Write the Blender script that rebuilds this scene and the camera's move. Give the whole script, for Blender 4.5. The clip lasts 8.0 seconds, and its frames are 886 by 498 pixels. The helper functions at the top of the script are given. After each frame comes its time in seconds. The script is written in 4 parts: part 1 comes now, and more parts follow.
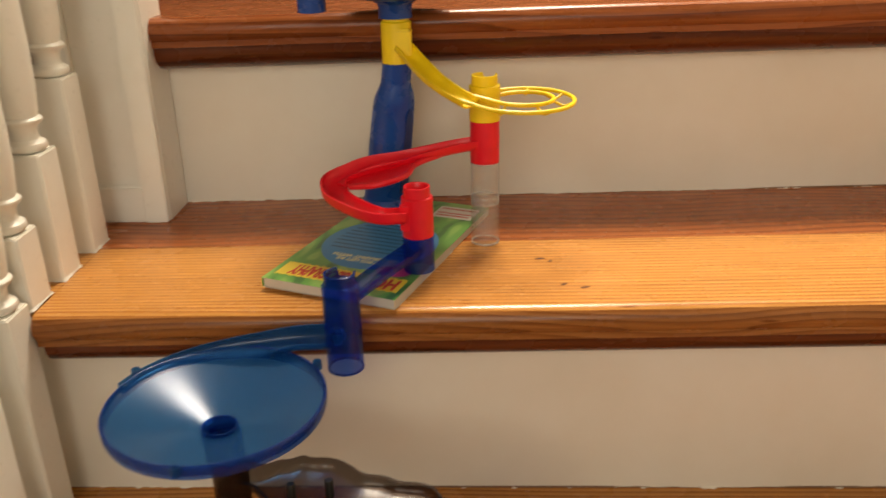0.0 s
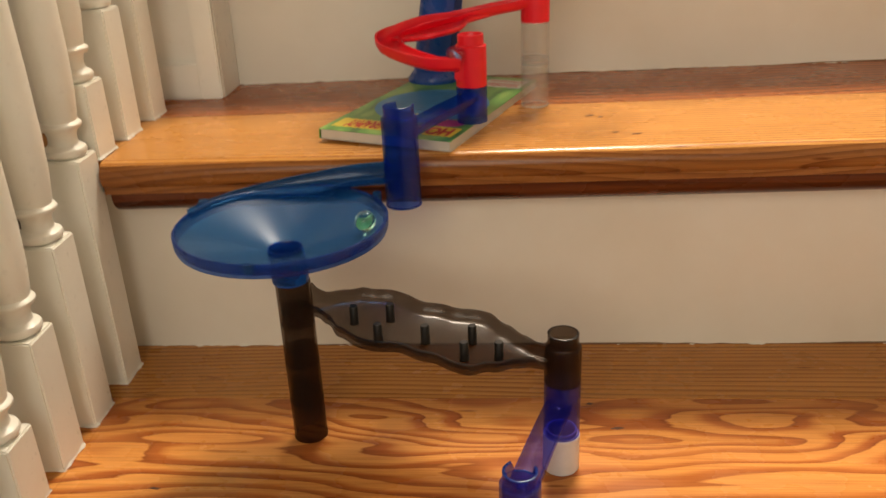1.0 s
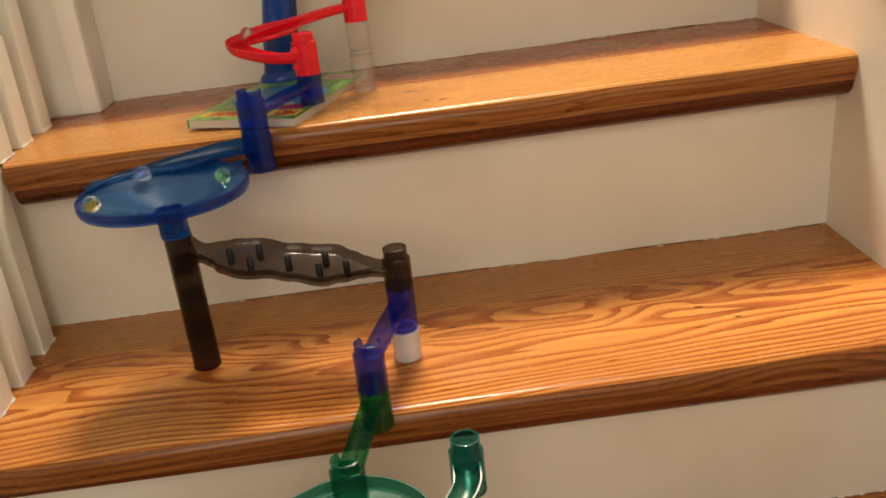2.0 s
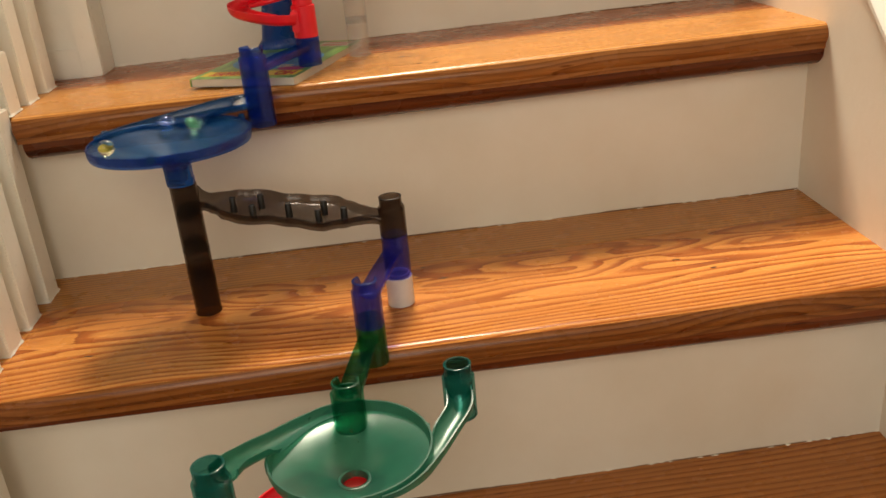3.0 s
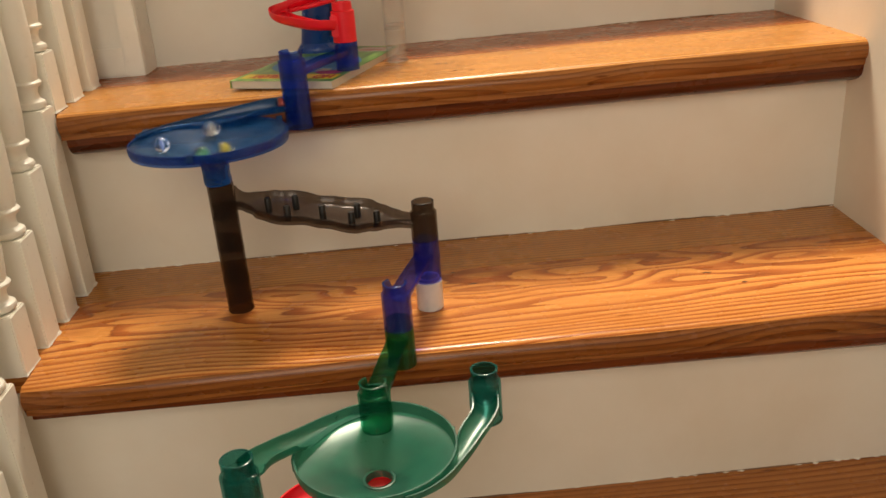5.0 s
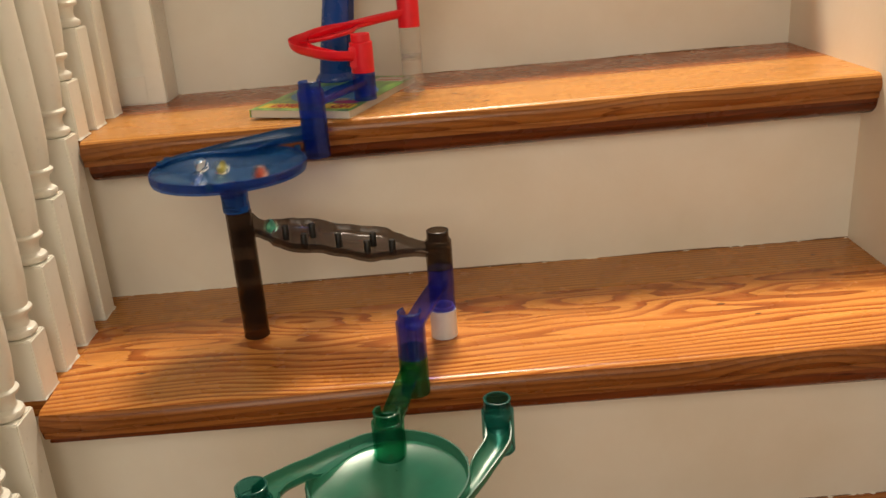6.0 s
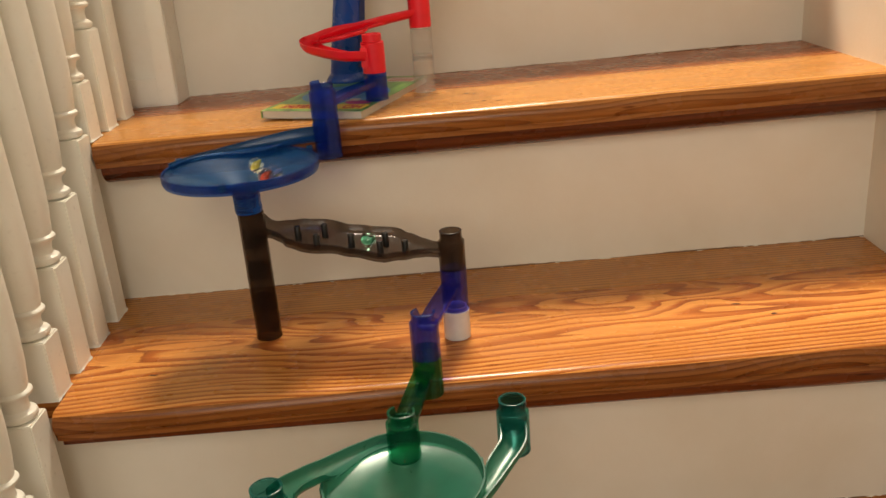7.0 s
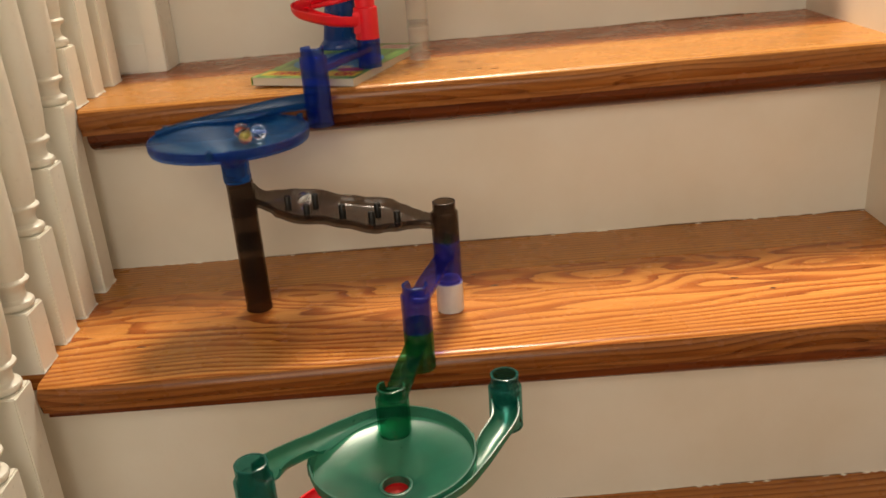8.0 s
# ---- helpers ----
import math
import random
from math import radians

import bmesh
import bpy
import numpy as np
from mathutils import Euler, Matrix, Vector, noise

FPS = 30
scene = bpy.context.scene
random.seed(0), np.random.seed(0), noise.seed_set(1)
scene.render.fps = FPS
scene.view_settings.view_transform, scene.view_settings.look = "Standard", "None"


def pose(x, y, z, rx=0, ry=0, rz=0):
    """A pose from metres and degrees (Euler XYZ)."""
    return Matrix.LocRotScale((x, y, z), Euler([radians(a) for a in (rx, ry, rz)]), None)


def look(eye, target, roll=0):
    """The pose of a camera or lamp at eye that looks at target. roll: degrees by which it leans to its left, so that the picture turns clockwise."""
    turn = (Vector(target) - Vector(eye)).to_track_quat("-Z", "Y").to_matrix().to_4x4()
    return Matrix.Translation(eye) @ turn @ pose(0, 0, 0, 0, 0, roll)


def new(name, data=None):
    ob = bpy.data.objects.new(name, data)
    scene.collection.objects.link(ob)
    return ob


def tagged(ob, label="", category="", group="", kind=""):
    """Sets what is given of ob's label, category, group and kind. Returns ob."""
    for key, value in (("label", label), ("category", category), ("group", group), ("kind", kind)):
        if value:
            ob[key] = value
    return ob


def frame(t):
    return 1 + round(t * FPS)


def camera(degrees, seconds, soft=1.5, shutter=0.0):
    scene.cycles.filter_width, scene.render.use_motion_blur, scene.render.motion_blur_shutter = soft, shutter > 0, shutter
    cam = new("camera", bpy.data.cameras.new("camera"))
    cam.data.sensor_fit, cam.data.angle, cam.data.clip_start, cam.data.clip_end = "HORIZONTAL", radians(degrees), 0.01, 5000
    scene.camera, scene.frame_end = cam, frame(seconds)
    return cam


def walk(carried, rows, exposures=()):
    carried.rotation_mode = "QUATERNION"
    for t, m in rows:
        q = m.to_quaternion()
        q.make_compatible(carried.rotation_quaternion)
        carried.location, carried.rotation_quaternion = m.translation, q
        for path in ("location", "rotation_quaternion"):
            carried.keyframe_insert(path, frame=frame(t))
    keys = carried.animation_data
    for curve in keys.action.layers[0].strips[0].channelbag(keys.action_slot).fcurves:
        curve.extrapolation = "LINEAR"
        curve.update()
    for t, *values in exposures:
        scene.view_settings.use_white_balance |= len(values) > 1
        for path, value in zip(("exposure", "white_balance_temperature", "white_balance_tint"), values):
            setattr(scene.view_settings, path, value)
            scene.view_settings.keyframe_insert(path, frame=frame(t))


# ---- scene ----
cam = camera(55.2, 8.0, shutter=0.5)
PATH = [
    (0, (0.067, -0.078, 0.538), (-0.01, 1.766, -0.233), -1.5),
    (0.2, (0.053, -0.099, 0.537), (-0.020, 1.745, -0.233), -1.3),
    (0.5, (0.053, -0.111, 0.493), (-0.057, 1.721, -0.301), -0.6),
    (0.8, (0.045, -0.131, 0.471), (-0.087, 1.673, -0.381), -1.8),
    (1, (0.043, -0.14, 0.439), (-0.099, 1.68, -0.379), -2.5),
    (1.2, (0.053, -0.194, 0.444), (-0.047, 1.647, -0.331), -4.3),
    (1.5, (0.074, -0.278, 0.433), (0.052, 1.569, -0.334), -5.6),
    (1.8, (0.096, -0.337, 0.439), (0.147, 1.503, -0.342), -6.5),
    (2, (0.087, -0.35, 0.433), (0.2, 1.491, -0.34), -6.1),
    (2.2, (0.082, -0.36, 0.419), (0.222, 1.485, -0.341), -6.0),
    (3.3, (0.065, -0.418, 0.402), (0.228, 1.416, -0.377), -4.7),
    (3.5, (0.069, -0.414, 0.402), (0.237, 1.42, -0.379), -4.4),
    (4, (0.071, -0.41, 0.397), (0.217, 1.428, -0.377), -4.4),
    (4.5, (0.067, -0.413, 0.399), (0.184, 1.432, -0.365), -4.4),
    (4.7, (0.0667, -0.415, 0.4008), (0.169, 1.4332, -0.3598), -4.36),
    (5.8, (0.066, -0.4237, 0.4115), (0.1275, 1.4468, -0.3035), -3.99),
    (6, (0.066, -0.424, 0.412), (0.123, 1.449, -0.287), -4.0),
    (6.5, (0.065, -0.422, 0.41), (0.112, 1.453, -0.283), -4.2),
    (7, (0.061, -0.42, 0.409), (0.099, 1.455, -0.284), -4.4),
    (7.5, (0.067, -0.415, 0.409), (0.1, 1.454, -0.304), -4.3),
    (8, (0.067, -0.403, 0.402), (0.103, 1.449, -0.354), -4.1),
]

# ---- light ----
world = bpy.data.worlds.new("world")
scene.world = world
world.use_nodes = True
world.node_tree.nodes["Background"].inputs[0].default_value = (1.0, 0.86, 0.7, 1)
world.node_tree.nodes["Background"].inputs[1].default_value = 0.006


def area_lamp(name, eye, target, size, watts, colour, spread=180.0):
    data = bpy.data.lights.new(name, "AREA")
    data.shape, data.size, data.energy, data.color = "DISK", size, watts, colour
    data.spread = math.radians(spread)
    ob = new(name, data)
    ob.matrix_world = look(eye, target)
    return ob


# recessed lamp in the ceiling of the upper landing, aimed down the stairs,
# and an added soft fill standing in for light bounced in the hall below
area_lamp("landing_lamp", (0.24, 1.62, 2.40), (0.50, 0.66, 0.15), 0.72, 18, (1.0, 0.85, 0.67), 70)
area_lamp("hall_fill", (-0.20, -1.75, 1.12), (0.10, 0.7, 0.42), 1.5, 24.5, (1.0, 0.892, 0.745))
scene.view_settings.exposure = 0.0


# ---- materials ----
def shader(name):
    m = bpy.data.materials.new(name)
    m.use_nodes = True
    nt = m.node_tree
    return m, nt, nt.nodes["Principled BSDF"], nt.links.new


def node(nt, kind, **values):
    n = nt.nodes.new(kind)
    for key, value in values.items():
        if key in n.inputs:
            n.inputs[key].default_value = value
    return n


def mapped(nt, link, scale, coord="Object"):
    tc = nt.nodes.new("ShaderNodeTexCoord")
    mp = nt.nodes.new("ShaderNodeMapping")
    mp.inputs["Scale"].default_value = scale
    link(tc.outputs[coord], mp.inputs["Vector"])
    return mp.outputs["Vector"]


def ramp(nt, link, source, stops):
    r = nt.nodes.new("ShaderNodeValToRGB")
    es = r.color_ramp.elements
    es[0].position, es[0].color = stops[0][0], (*stops[0][1], 1)
    es[1].position, es[1].color = stops[-1][0], (*stops[-1][1], 1)
    for at, c in stops[1:-1]:
        es.new(at).color = (*c, 1)
    link(source, r.inputs[0])
    return r.outputs[0]


def calc(nt, link, op, a, b=0.0):
    n = nt.nodes.new("ShaderNodeMath")
    n.operation = op
    for i, v in enumerate((a, b)):
        if isinstance(v, (int, float)):
            n.inputs[i].default_value = v
        else:
            link(v, n.inputs[i])
    return n.outputs[0]


def paint(name, colour, rough=0.45, dirt=0.12, bump=0.25, fine=90.0):
    m, nt, p, link = shader(name)
    big = node(nt, "ShaderNodeTexNoise", Scale=3.0, Detail=5.0, Roughness=0.6)
    link(mapped(nt, link, (1, 1, 1)), big.inputs["Vector"])
    dark = tuple(c * (1 - dirt) * k for c, k in zip(colour, (1.0, 0.97, 0.92)))
    link(ramp(nt, link, big.outputs[0], [(0.36, dark), (0.6, colour)]), p.inputs["Base Color"])
    small = node(nt, "ShaderNodeTexNoise", Scale=fine, Detail=4.0, Roughness=0.7)
    link(mapped(nt, link, (1, 1, 1)), small.inputs["Vector"])
    b = node(nt, "ShaderNodeBump", Strength=bump, Distance=0.0012)
    link(small.outputs[0], b.inputs["Height"])
    link(b.outputs[0], p.inputs["Normal"])
    link(ramp(nt, link, small.outputs[0], [(0.3, (rough - 0.07,) * 3), (0.7, (rough + 0.1,) * 3)]), p.inputs["Roughness"])
    return m


def wood(name, bands, swirl, pale, mid, dark, seed=0.0, stretch=1.0, rough=0.24, heart=None, contrast=1.0):
    """Varnished pine, grain along x: growth rings cut by the board's face, fine pores, resin flecks.
    heart: where (y + 0.8 z) a flat-sawn board's rings open out into long flames."""
    m, nt, p, link = shader(name)
    tc = nt.nodes.new("ShaderNodeTexCoord")
    off = nt.nodes.new("ShaderNodeVectorMath")
    off.operation = "ADD"
    off.inputs[1].default_value = (seed, seed * 0.37, seed * 0.11)
    link(tc.outputs["Object"], off.inputs[0])

    def scaled(v):
        mp = nt.nodes.new("ShaderNodeMapping")
        mp.inputs["Scale"].default_value = v
        link(off.outputs[0], mp.inputs["Vector"])
        return mp.outputs["Vector"]

    def wave(scale, detail=2.0, rough_=0.5):
        n = node(nt, "ShaderNodeTexNoise", Scale=1.0, Detail=detail, Roughness=rough_)
        link(scaled(scale), n.inputs["Vector"])
        return n.outputs[0]

    def centred(v, gain):
        return calc(nt, link, "MULTIPLY", calc(nt, link, "SUBTRACT", v, 0.5), gain)

    xyz = nt.nodes.new("ShaderNodeSeparateXYZ")
    link(tc.outputs["Object"], xyz.inputs[0])
    depth = calc(nt, link, "ADD", xyz.outputs[1], calc(nt, link, "MULTIPLY", xyz.outputs[2], 0.8))
    drift = centred(wave((1.3 * stretch, 3.0, 3.0), 1.0), swirl)
    if heart is None:
        field = calc(nt, link, "ADD", calc(nt, link, "MULTIPLY", depth, bands), drift)
        field = calc(nt, link, "ADD", field, centred(wave((3.0, 46.0, 46.0), 2.0), 0.9))
    else:
        # the heart line wanders; near it the rings are wide and close into flames
        line = calc(nt, link, "ADD", calc(nt, link, "SUBTRACT", depth, heart), centred(wave((2.6, 0.5, 0.5), 1.0), 0.075))
        square = calc(nt, link, "MULTIPLY", line, line)
        near = calc(nt, link, "POWER", 2.718, calc(nt, link, "MULTIPLY", square, -340.0))
        flames = centred(wave((6.0 * stretch, 21.0, 21.0), 1.2, 0.45), swirl)
        field = calc(nt, link, "MULTIPLY", square, bands)
        field = calc(nt, link, "ADD", field, calc(nt, link, "MULTIPLY", flames, calc(nt, link, "ADD", near, 0.22)))
        field = calc(nt, link, "ADD", field, centred(wave((4.0, 60.0, 60.0), 2.5), 0.95))
        field = calc(nt, link, "ADD", field, drift)
    ring = calc(nt, link, "FRACT", calc(nt, link, "ADD", field, 40.0))
    grain = wave((9.0, 420.0, 420.0), 5.0, 0.7)
    half = tuple(0.5 * (a + b) for a, b in zip(pale, mid))
    base = ramp(nt, link, ring, [(0.0, pale), (0.40, pale), (0.56, half), (0.68, mid), (0.88, tuple(0.5 * (a + b) for a, b in zip(mid, dark))), (0.95, dark), (1.0, pale)])
    # stretches where the rings fade into the ground colour
    ground = nt.nodes.new("ShaderNodeMixRGB")
    link(ramp(nt, link, wave((4.0, 22.0, 22.0), 3.0, 0.55), [(0.36, (1 - contrast,) * 3), (0.68, (1 - 0.55 * contrast,) * 3)]), ground.inputs[0])
    link(base, ground.inputs[1])
    ground.inputs[2].default_value = (*half, 1)
    pores = ramp(nt, link, grain, [(0.30, (0.74, 0.69, 0.65)), (0.58, (1, 1, 1))])
    tones = ramp(nt, link, wave((1.6, 6.0, 6.0), 2.0), [(0.3, (0.82, 0.76, 0.70)), (0.65, (1.05, 1.03, 1.0))])
    fleck = node(nt, "ShaderNodeTexVoronoi", Scale=1.0)
    link(scaled((9.0, 55.0, 55.0)), fleck.inputs["Vector"])
    flecks = ramp(nt, link, fleck.outputs["Distance"], [(0.035, (0.50, 0.38, 0.30)), (0.10, (1, 1, 1))])
    out = ground.outputs[0]
    for layer in (pores, tones, flecks):
        mix = nt.nodes.new("ShaderNodeMixRGB")
        mix.blend_type = "MULTIPLY"
        mix.inputs[0].default_value = 1.0
        link(out, mix.inputs[1])
        link(layer, mix.inputs[2])
        out = mix.outputs[0]
    link(out, p.inputs["Base Color"])
    link(ramp(nt, link, wave((18.0, 30.0, 30.0), 4.0), [(0.3, (rough - 0.06,) * 3), (0.75, (rough + 0.14,) * 3)]), p.inputs["Roughness"])
    b = node(nt, "ShaderNodeBump", Strength=0.10, Distance=0.0004)
    link(calc(nt, link, "ADD", calc(nt, link, "MULTIPLY", ring, -0.25), calc(nt, link, "ADD", grain, centred(wave((7.0, 11.0, 11.0), 2.0), 3.0))), b.inputs["Height"])
    link(b.outputs[0], p.inputs["Normal"])
    p.inputs["Specular IOR Level"].default_value = 0.22
    p.inputs["Coat Weight"].default_value = 0.09
    p.inputs["Coat Roughness"].default_value = 0.21
    return m


def plastic(name, colour, rough=0.28):
    m, nt, p, link = shader(name)
    n = node(nt, "ShaderNodeTexNoise", Scale=55.0, Detail=4.0)
    link(mapped(nt, link, (1, 1, 1)), n.inputs["Vector"])
    link(ramp(nt, link, n.outputs[0], [(0.3, tuple(c * 0.86 for c in colour)), (0.7, colour)]), p.inputs["Base Color"])
    link(ramp(nt, link, n.outputs[0], [(0.3, (rough - 0.08,) * 3), (0.75, (rough + 0.1,) * 3)]), p.inputs["Roughness"])
    b = node(nt, "ShaderNodeBump", Strength=0.05, Distance=0.0005)
    link(n.outputs[0], b.inputs["Height"])
    link(b.outputs[0], p.inputs["Normal"])
    return m


def clear_plastic(name, tint, body, solid, rough=0.12, edge=0.55, shine=0.05):
    """Tinted see-through plastic: part of the light passes, part is scattered in the wall, and the skin is glossy."""
    m, nt, p, link = shader(name)
    n = node(nt, "ShaderNodeTexNoise", Scale=70.0, Detail=4.0)
    link(mapped(nt, link, (1, 1, 1)), n.inputs["Vector"])
    link(ramp(nt, link, n.outputs[0], [(0.3, tuple(c * 0.85 for c in body)), (0.7, body)]), p.inputs["Base Color"])
    p.inputs["Roughness"].default_value = rough + 0.06
    p.inputs["Specular IOR Level"].default_value = 0.25
    tr = nt.nodes.new("ShaderNodeBsdfTransparent")
    tr.inputs[0].default_value = (*tint, 1)
    mix = nt.nodes.new("ShaderNodeMixShader")
    mix.inputs[0].default_value = solid
    link(tr.outputs[0], mix.inputs[1])
    link(p.outputs[0], mix.inputs[2])
    gl = nt.nodes.new("ShaderNodeBsdfGlossy")
    gl.inputs["Roughness"].default_value = rough
    lw = nt.nodes.new("ShaderNodeLayerWeight")
    lw.inputs["Blend"].default_value = 0.5
    sheen = calc(nt, link, "ADD", calc(nt, link, "MULTIPLY", calc(nt, link, "POWER", lw.outputs["Facing"], 4.0), edge), shine)
    b = node(nt, "ShaderNodeBump", Strength=0.08, Distance=0.0006)
    link(n.outputs[0], b.inputs["Height"])
    for s in (gl, lw, p):
        link(b.outputs[0], s.inputs["Normal"])
    top = nt.nodes.new("ShaderNodeMixShader")
    link(sheen, top.inputs[0])
    link(mix.outputs[0], top.inputs[1])
    link(gl.outputs[0], top.inputs[2])
    link(top.outputs[0], nt.nodes["Material Output"].inputs["Surface"])
    return m


def glass(name, colour):
    m, nt, p, link = shader(name)
    p.inputs["Base Color"].default_value = (*colour, 1)
    p.inputs["Transmission Weight"].default_value = 1.0
    p.inputs["Roughness"].default_value = 0.02
    p.inputs["IOR"].default_value = 1.48
    return m


GAP = paint("dark_joint", (0.21, 0.12, 0.065), 0.8, 0.2)
# kept dark so that the out-of-view walls bounce less light onto the treads
HALL = paint("tan_low_bounce_paint", (0.34, 0.29, 0.24), 0.6, 0.1)
WALL = paint("cream_wall_paint", (0.87, 0.825, 0.715), 0.55, 0.06, 0.3, 70)
RISER = paint("white_riser_paint", (0.75, 0.715, 0.62), 0.42, 0.09, 0.22, 60)
WHITE = paint("white_gloss_paint", (0.90, 0.90, 0.83), 0.32, 0.10, 0.3, 110)
# darker than the wall paint to reduce light bounced down from above
CEIL = paint("ceiling_low_bounce_paint", (0.42, 0.38, 0.33), 0.8, 0.05)
PINE_BOLD = wood("pine_flamed", 520.0, 9.0, (0.68, 0.300, 0.074), (0.42, 0.122, 0.025), (0.26, 0.066, 0.014), 3.1, 0.8, 0.24, 0.462)
PINE_FINE = wood("pine_straight", 150.0, 8.0, (0.60, 0.285, 0.066), (0.44, 0.175, 0.035), (0.15, 0.048, 0.011), 7.7)
PINE_TOP = wood("pine_tight", 150.0, 7.0, (0.64, 0.325, 0.085), (0.50, 0.205, 0.045), (0.29, 0.100, 0.020), 1.3, 0.6)
PINE_BACK = wood("pine_red_brown", 85.0, 12.0, (0.50, 0.165, 0.043), (0.33, 0.094, 0.024), (0.16, 0.042, 0.012), 21.3, 1.6)
PINE_LOW = wood("pine_worn_brown", 105.0, 5.0, (0.47, 0.195, 0.050), (0.37, 0.130, 0.030), (0.19, 0.055, 0.013), 12.3)
# top tread's pine, with the shade of the stair above put into its colour
PINE_SHADED = wood("pine_red_shaded", 90.0, 5.0, (0.30, 0.095, 0.028), (0.22, 0.062, 0.017), (0.10, 0.024, 0.008), 9.4)
# browns of the cove mouldings, much darker than the boards
PINE_COVE = wood("pine_brown_cove", 120.0, 5.0, (0.200, 0.056, 0.016), (0.145, 0.037, 0.011), (0.075, 0.019, 0.006), 5.2)
PINE_DARK = wood("pine_dark_cove", 120.0, 5.0, (0.120, 0.032, 0.010), (0.088, 0.022, 0.007), (0.045, 0.011, 0.004), 5.2)
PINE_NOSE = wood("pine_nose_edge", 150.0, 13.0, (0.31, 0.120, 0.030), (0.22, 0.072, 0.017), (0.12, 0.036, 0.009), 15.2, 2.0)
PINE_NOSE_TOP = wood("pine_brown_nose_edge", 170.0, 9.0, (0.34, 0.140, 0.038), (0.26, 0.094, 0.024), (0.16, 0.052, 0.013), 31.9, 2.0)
BLUE_CLEAR = clear_plastic("blue_clear_plastic", (0.28, 0.55, 0.83), (0.014, 0.098, 0.26), 0.31, 0.20, 0.30, 0.020)
NECK_BLUE = clear_plastic("bright_blue_clear_plastic", (0.25, 0.50, 0.93), (0.012, 0.13, 0.50), 0.55, 0.15, 0.2, 0.04)
BLUE_TUBE = clear_plastic("deep_blue_clear_plastic", (0.32, 0.49, 0.92), (0.008, 0.050, 0.34), 0.13, 0.12, 0.22, 0.035)
VIOLET = clear_plastic("violet_blue_clear_plastic", (0.50, 0.52, 0.93), (0.020, 0.030, 0.36), 0.13, 0.12, 0.22, 0.035)
SMOKE = clear_plastic("smoke_clear_plastic", (0.58, 0.51, 0.45), (0.024, 0.018, 0.014), 0.20, 0.22, 0.12, 0.012)
SMOKE_TRAY = clear_plastic("smoke_tray_plastic", (0.53, 0.48, 0.44), (0.030, 0.024, 0.020), 0.18, 0.22, 0.28, 0.02)
GREEN = clear_plastic("green_clear_plastic", (0.33, 0.68, 0.46), (0.006, 0.15, 0.07), 0.10, 0.12, 0.22, 0.035)
BOWL_GREEN = clear_plastic("bowl_green_plastic", (0.36, 0.71, 0.58), (0.032, 0.215, 0.150), 0.42, 0.29, 0.10, 0.06)
SEA_GREEN = clear_plastic("sea_green_clear_plastic", (0.29, 0.71, 0.55), (0.006, 0.165, 0.10), 0.11, 0.12, 0.22, 0.035)
TEAL = clear_plastic("teal_clear_plastic", (0.33, 0.67, 0.64), (0.005, 0.115, 0.110), 0.14, 0.12, 0.22, 0.03)
CLEAR = clear_plastic("clear_plastic", (0.97, 0.965, 0.955), (0.80, 0.78, 0.74), 0.085, 0.10, 0.55, 0.03)
EDGE_TEAL = clear_plastic("teal_rim_plastic", (0.45, 0.76, 0.70), (0.010, 0.15, 0.13), 0.4, 0.15, 0.2, 0.05)
EDGE_GREEN = clear_plastic("green_rim_plastic", (0.45, 0.78, 0.58), (0.010, 0.15, 0.08), 0.4, 0.15, 0.2, 0.05)
EDGE_BLUE = clear_plastic("blue_rim_plastic", (0.36, 0.55, 0.92), (0.008, 0.055, 0.26), 0.24, 0.16, 0.18, 0.03)
EDGE_SMOKE = clear_plastic("smoke_rim_plastic", (0.36, 0.31, 0.28), (0.030, 0.025, 0.020), 0.5, 0.25, 0.10, 0.012)
BLUE = plastic("opaque_blue_plastic", (0.007, 0.060, 0.31))
RED = plastic("opaque_red_plastic", (0.78, 0.005, 0.018), 0.38)
YELLOW = plastic("opaque_yellow_plastic", (0.95, 0.68, 0.004), 0.45)
WHITE_PLASTIC = plastic("white_plastic", (0.68, 0.66, 0.63), 0.4)


# ---- mesh helpers ----
def finish(name, bm, material, smooth=True):
    bmesh.ops.recalc_face_normals(bm, faces=bm.faces)
    me = bpy.data.meshes.new(name)
    bm.to_mesh(me)
    bm.free()
    me.materials.append(material)
    if smooth:
        me.polygons.foreach_set("use_smooth", [True] * len(me.polygons))
        me.set_sharp_from_angle(angle=radians(38))
    return me


def thing(name, label, category, group="", at=None):
    ob = tagged(new(name), label, category, group)
    if at is not None:
        ob.matrix_world = at
    return ob


def part(name, bm, material, parent=None, label=""):
    ob = new(name, finish(name, bm, material))
    ob.parent = parent
    if label:
        tagged(ob, label)
    return ob


def box(x0, x1, y0, y1, z0, z1, bevel=0.0, bm=None):
    bm = bm or bmesh.new()
    made = bmesh.ops.create_cube(bm, size=1.0)["verts"]
    for v in made:
        v.co = Vector((x0 + (v.co.x + 0.5) * (x1 - x0), y0 + (v.co.y + 0.5) * (y1 - y0), z0 + (v.co.z + 0.5) * (z1 - z0)))
    if bevel:
        edges = list({e for v in made for e in v.link_edges})
        bmesh.ops.bevel(bm, geom=edges, offset=bevel, segments=2, affect="EDGES")
    return bm


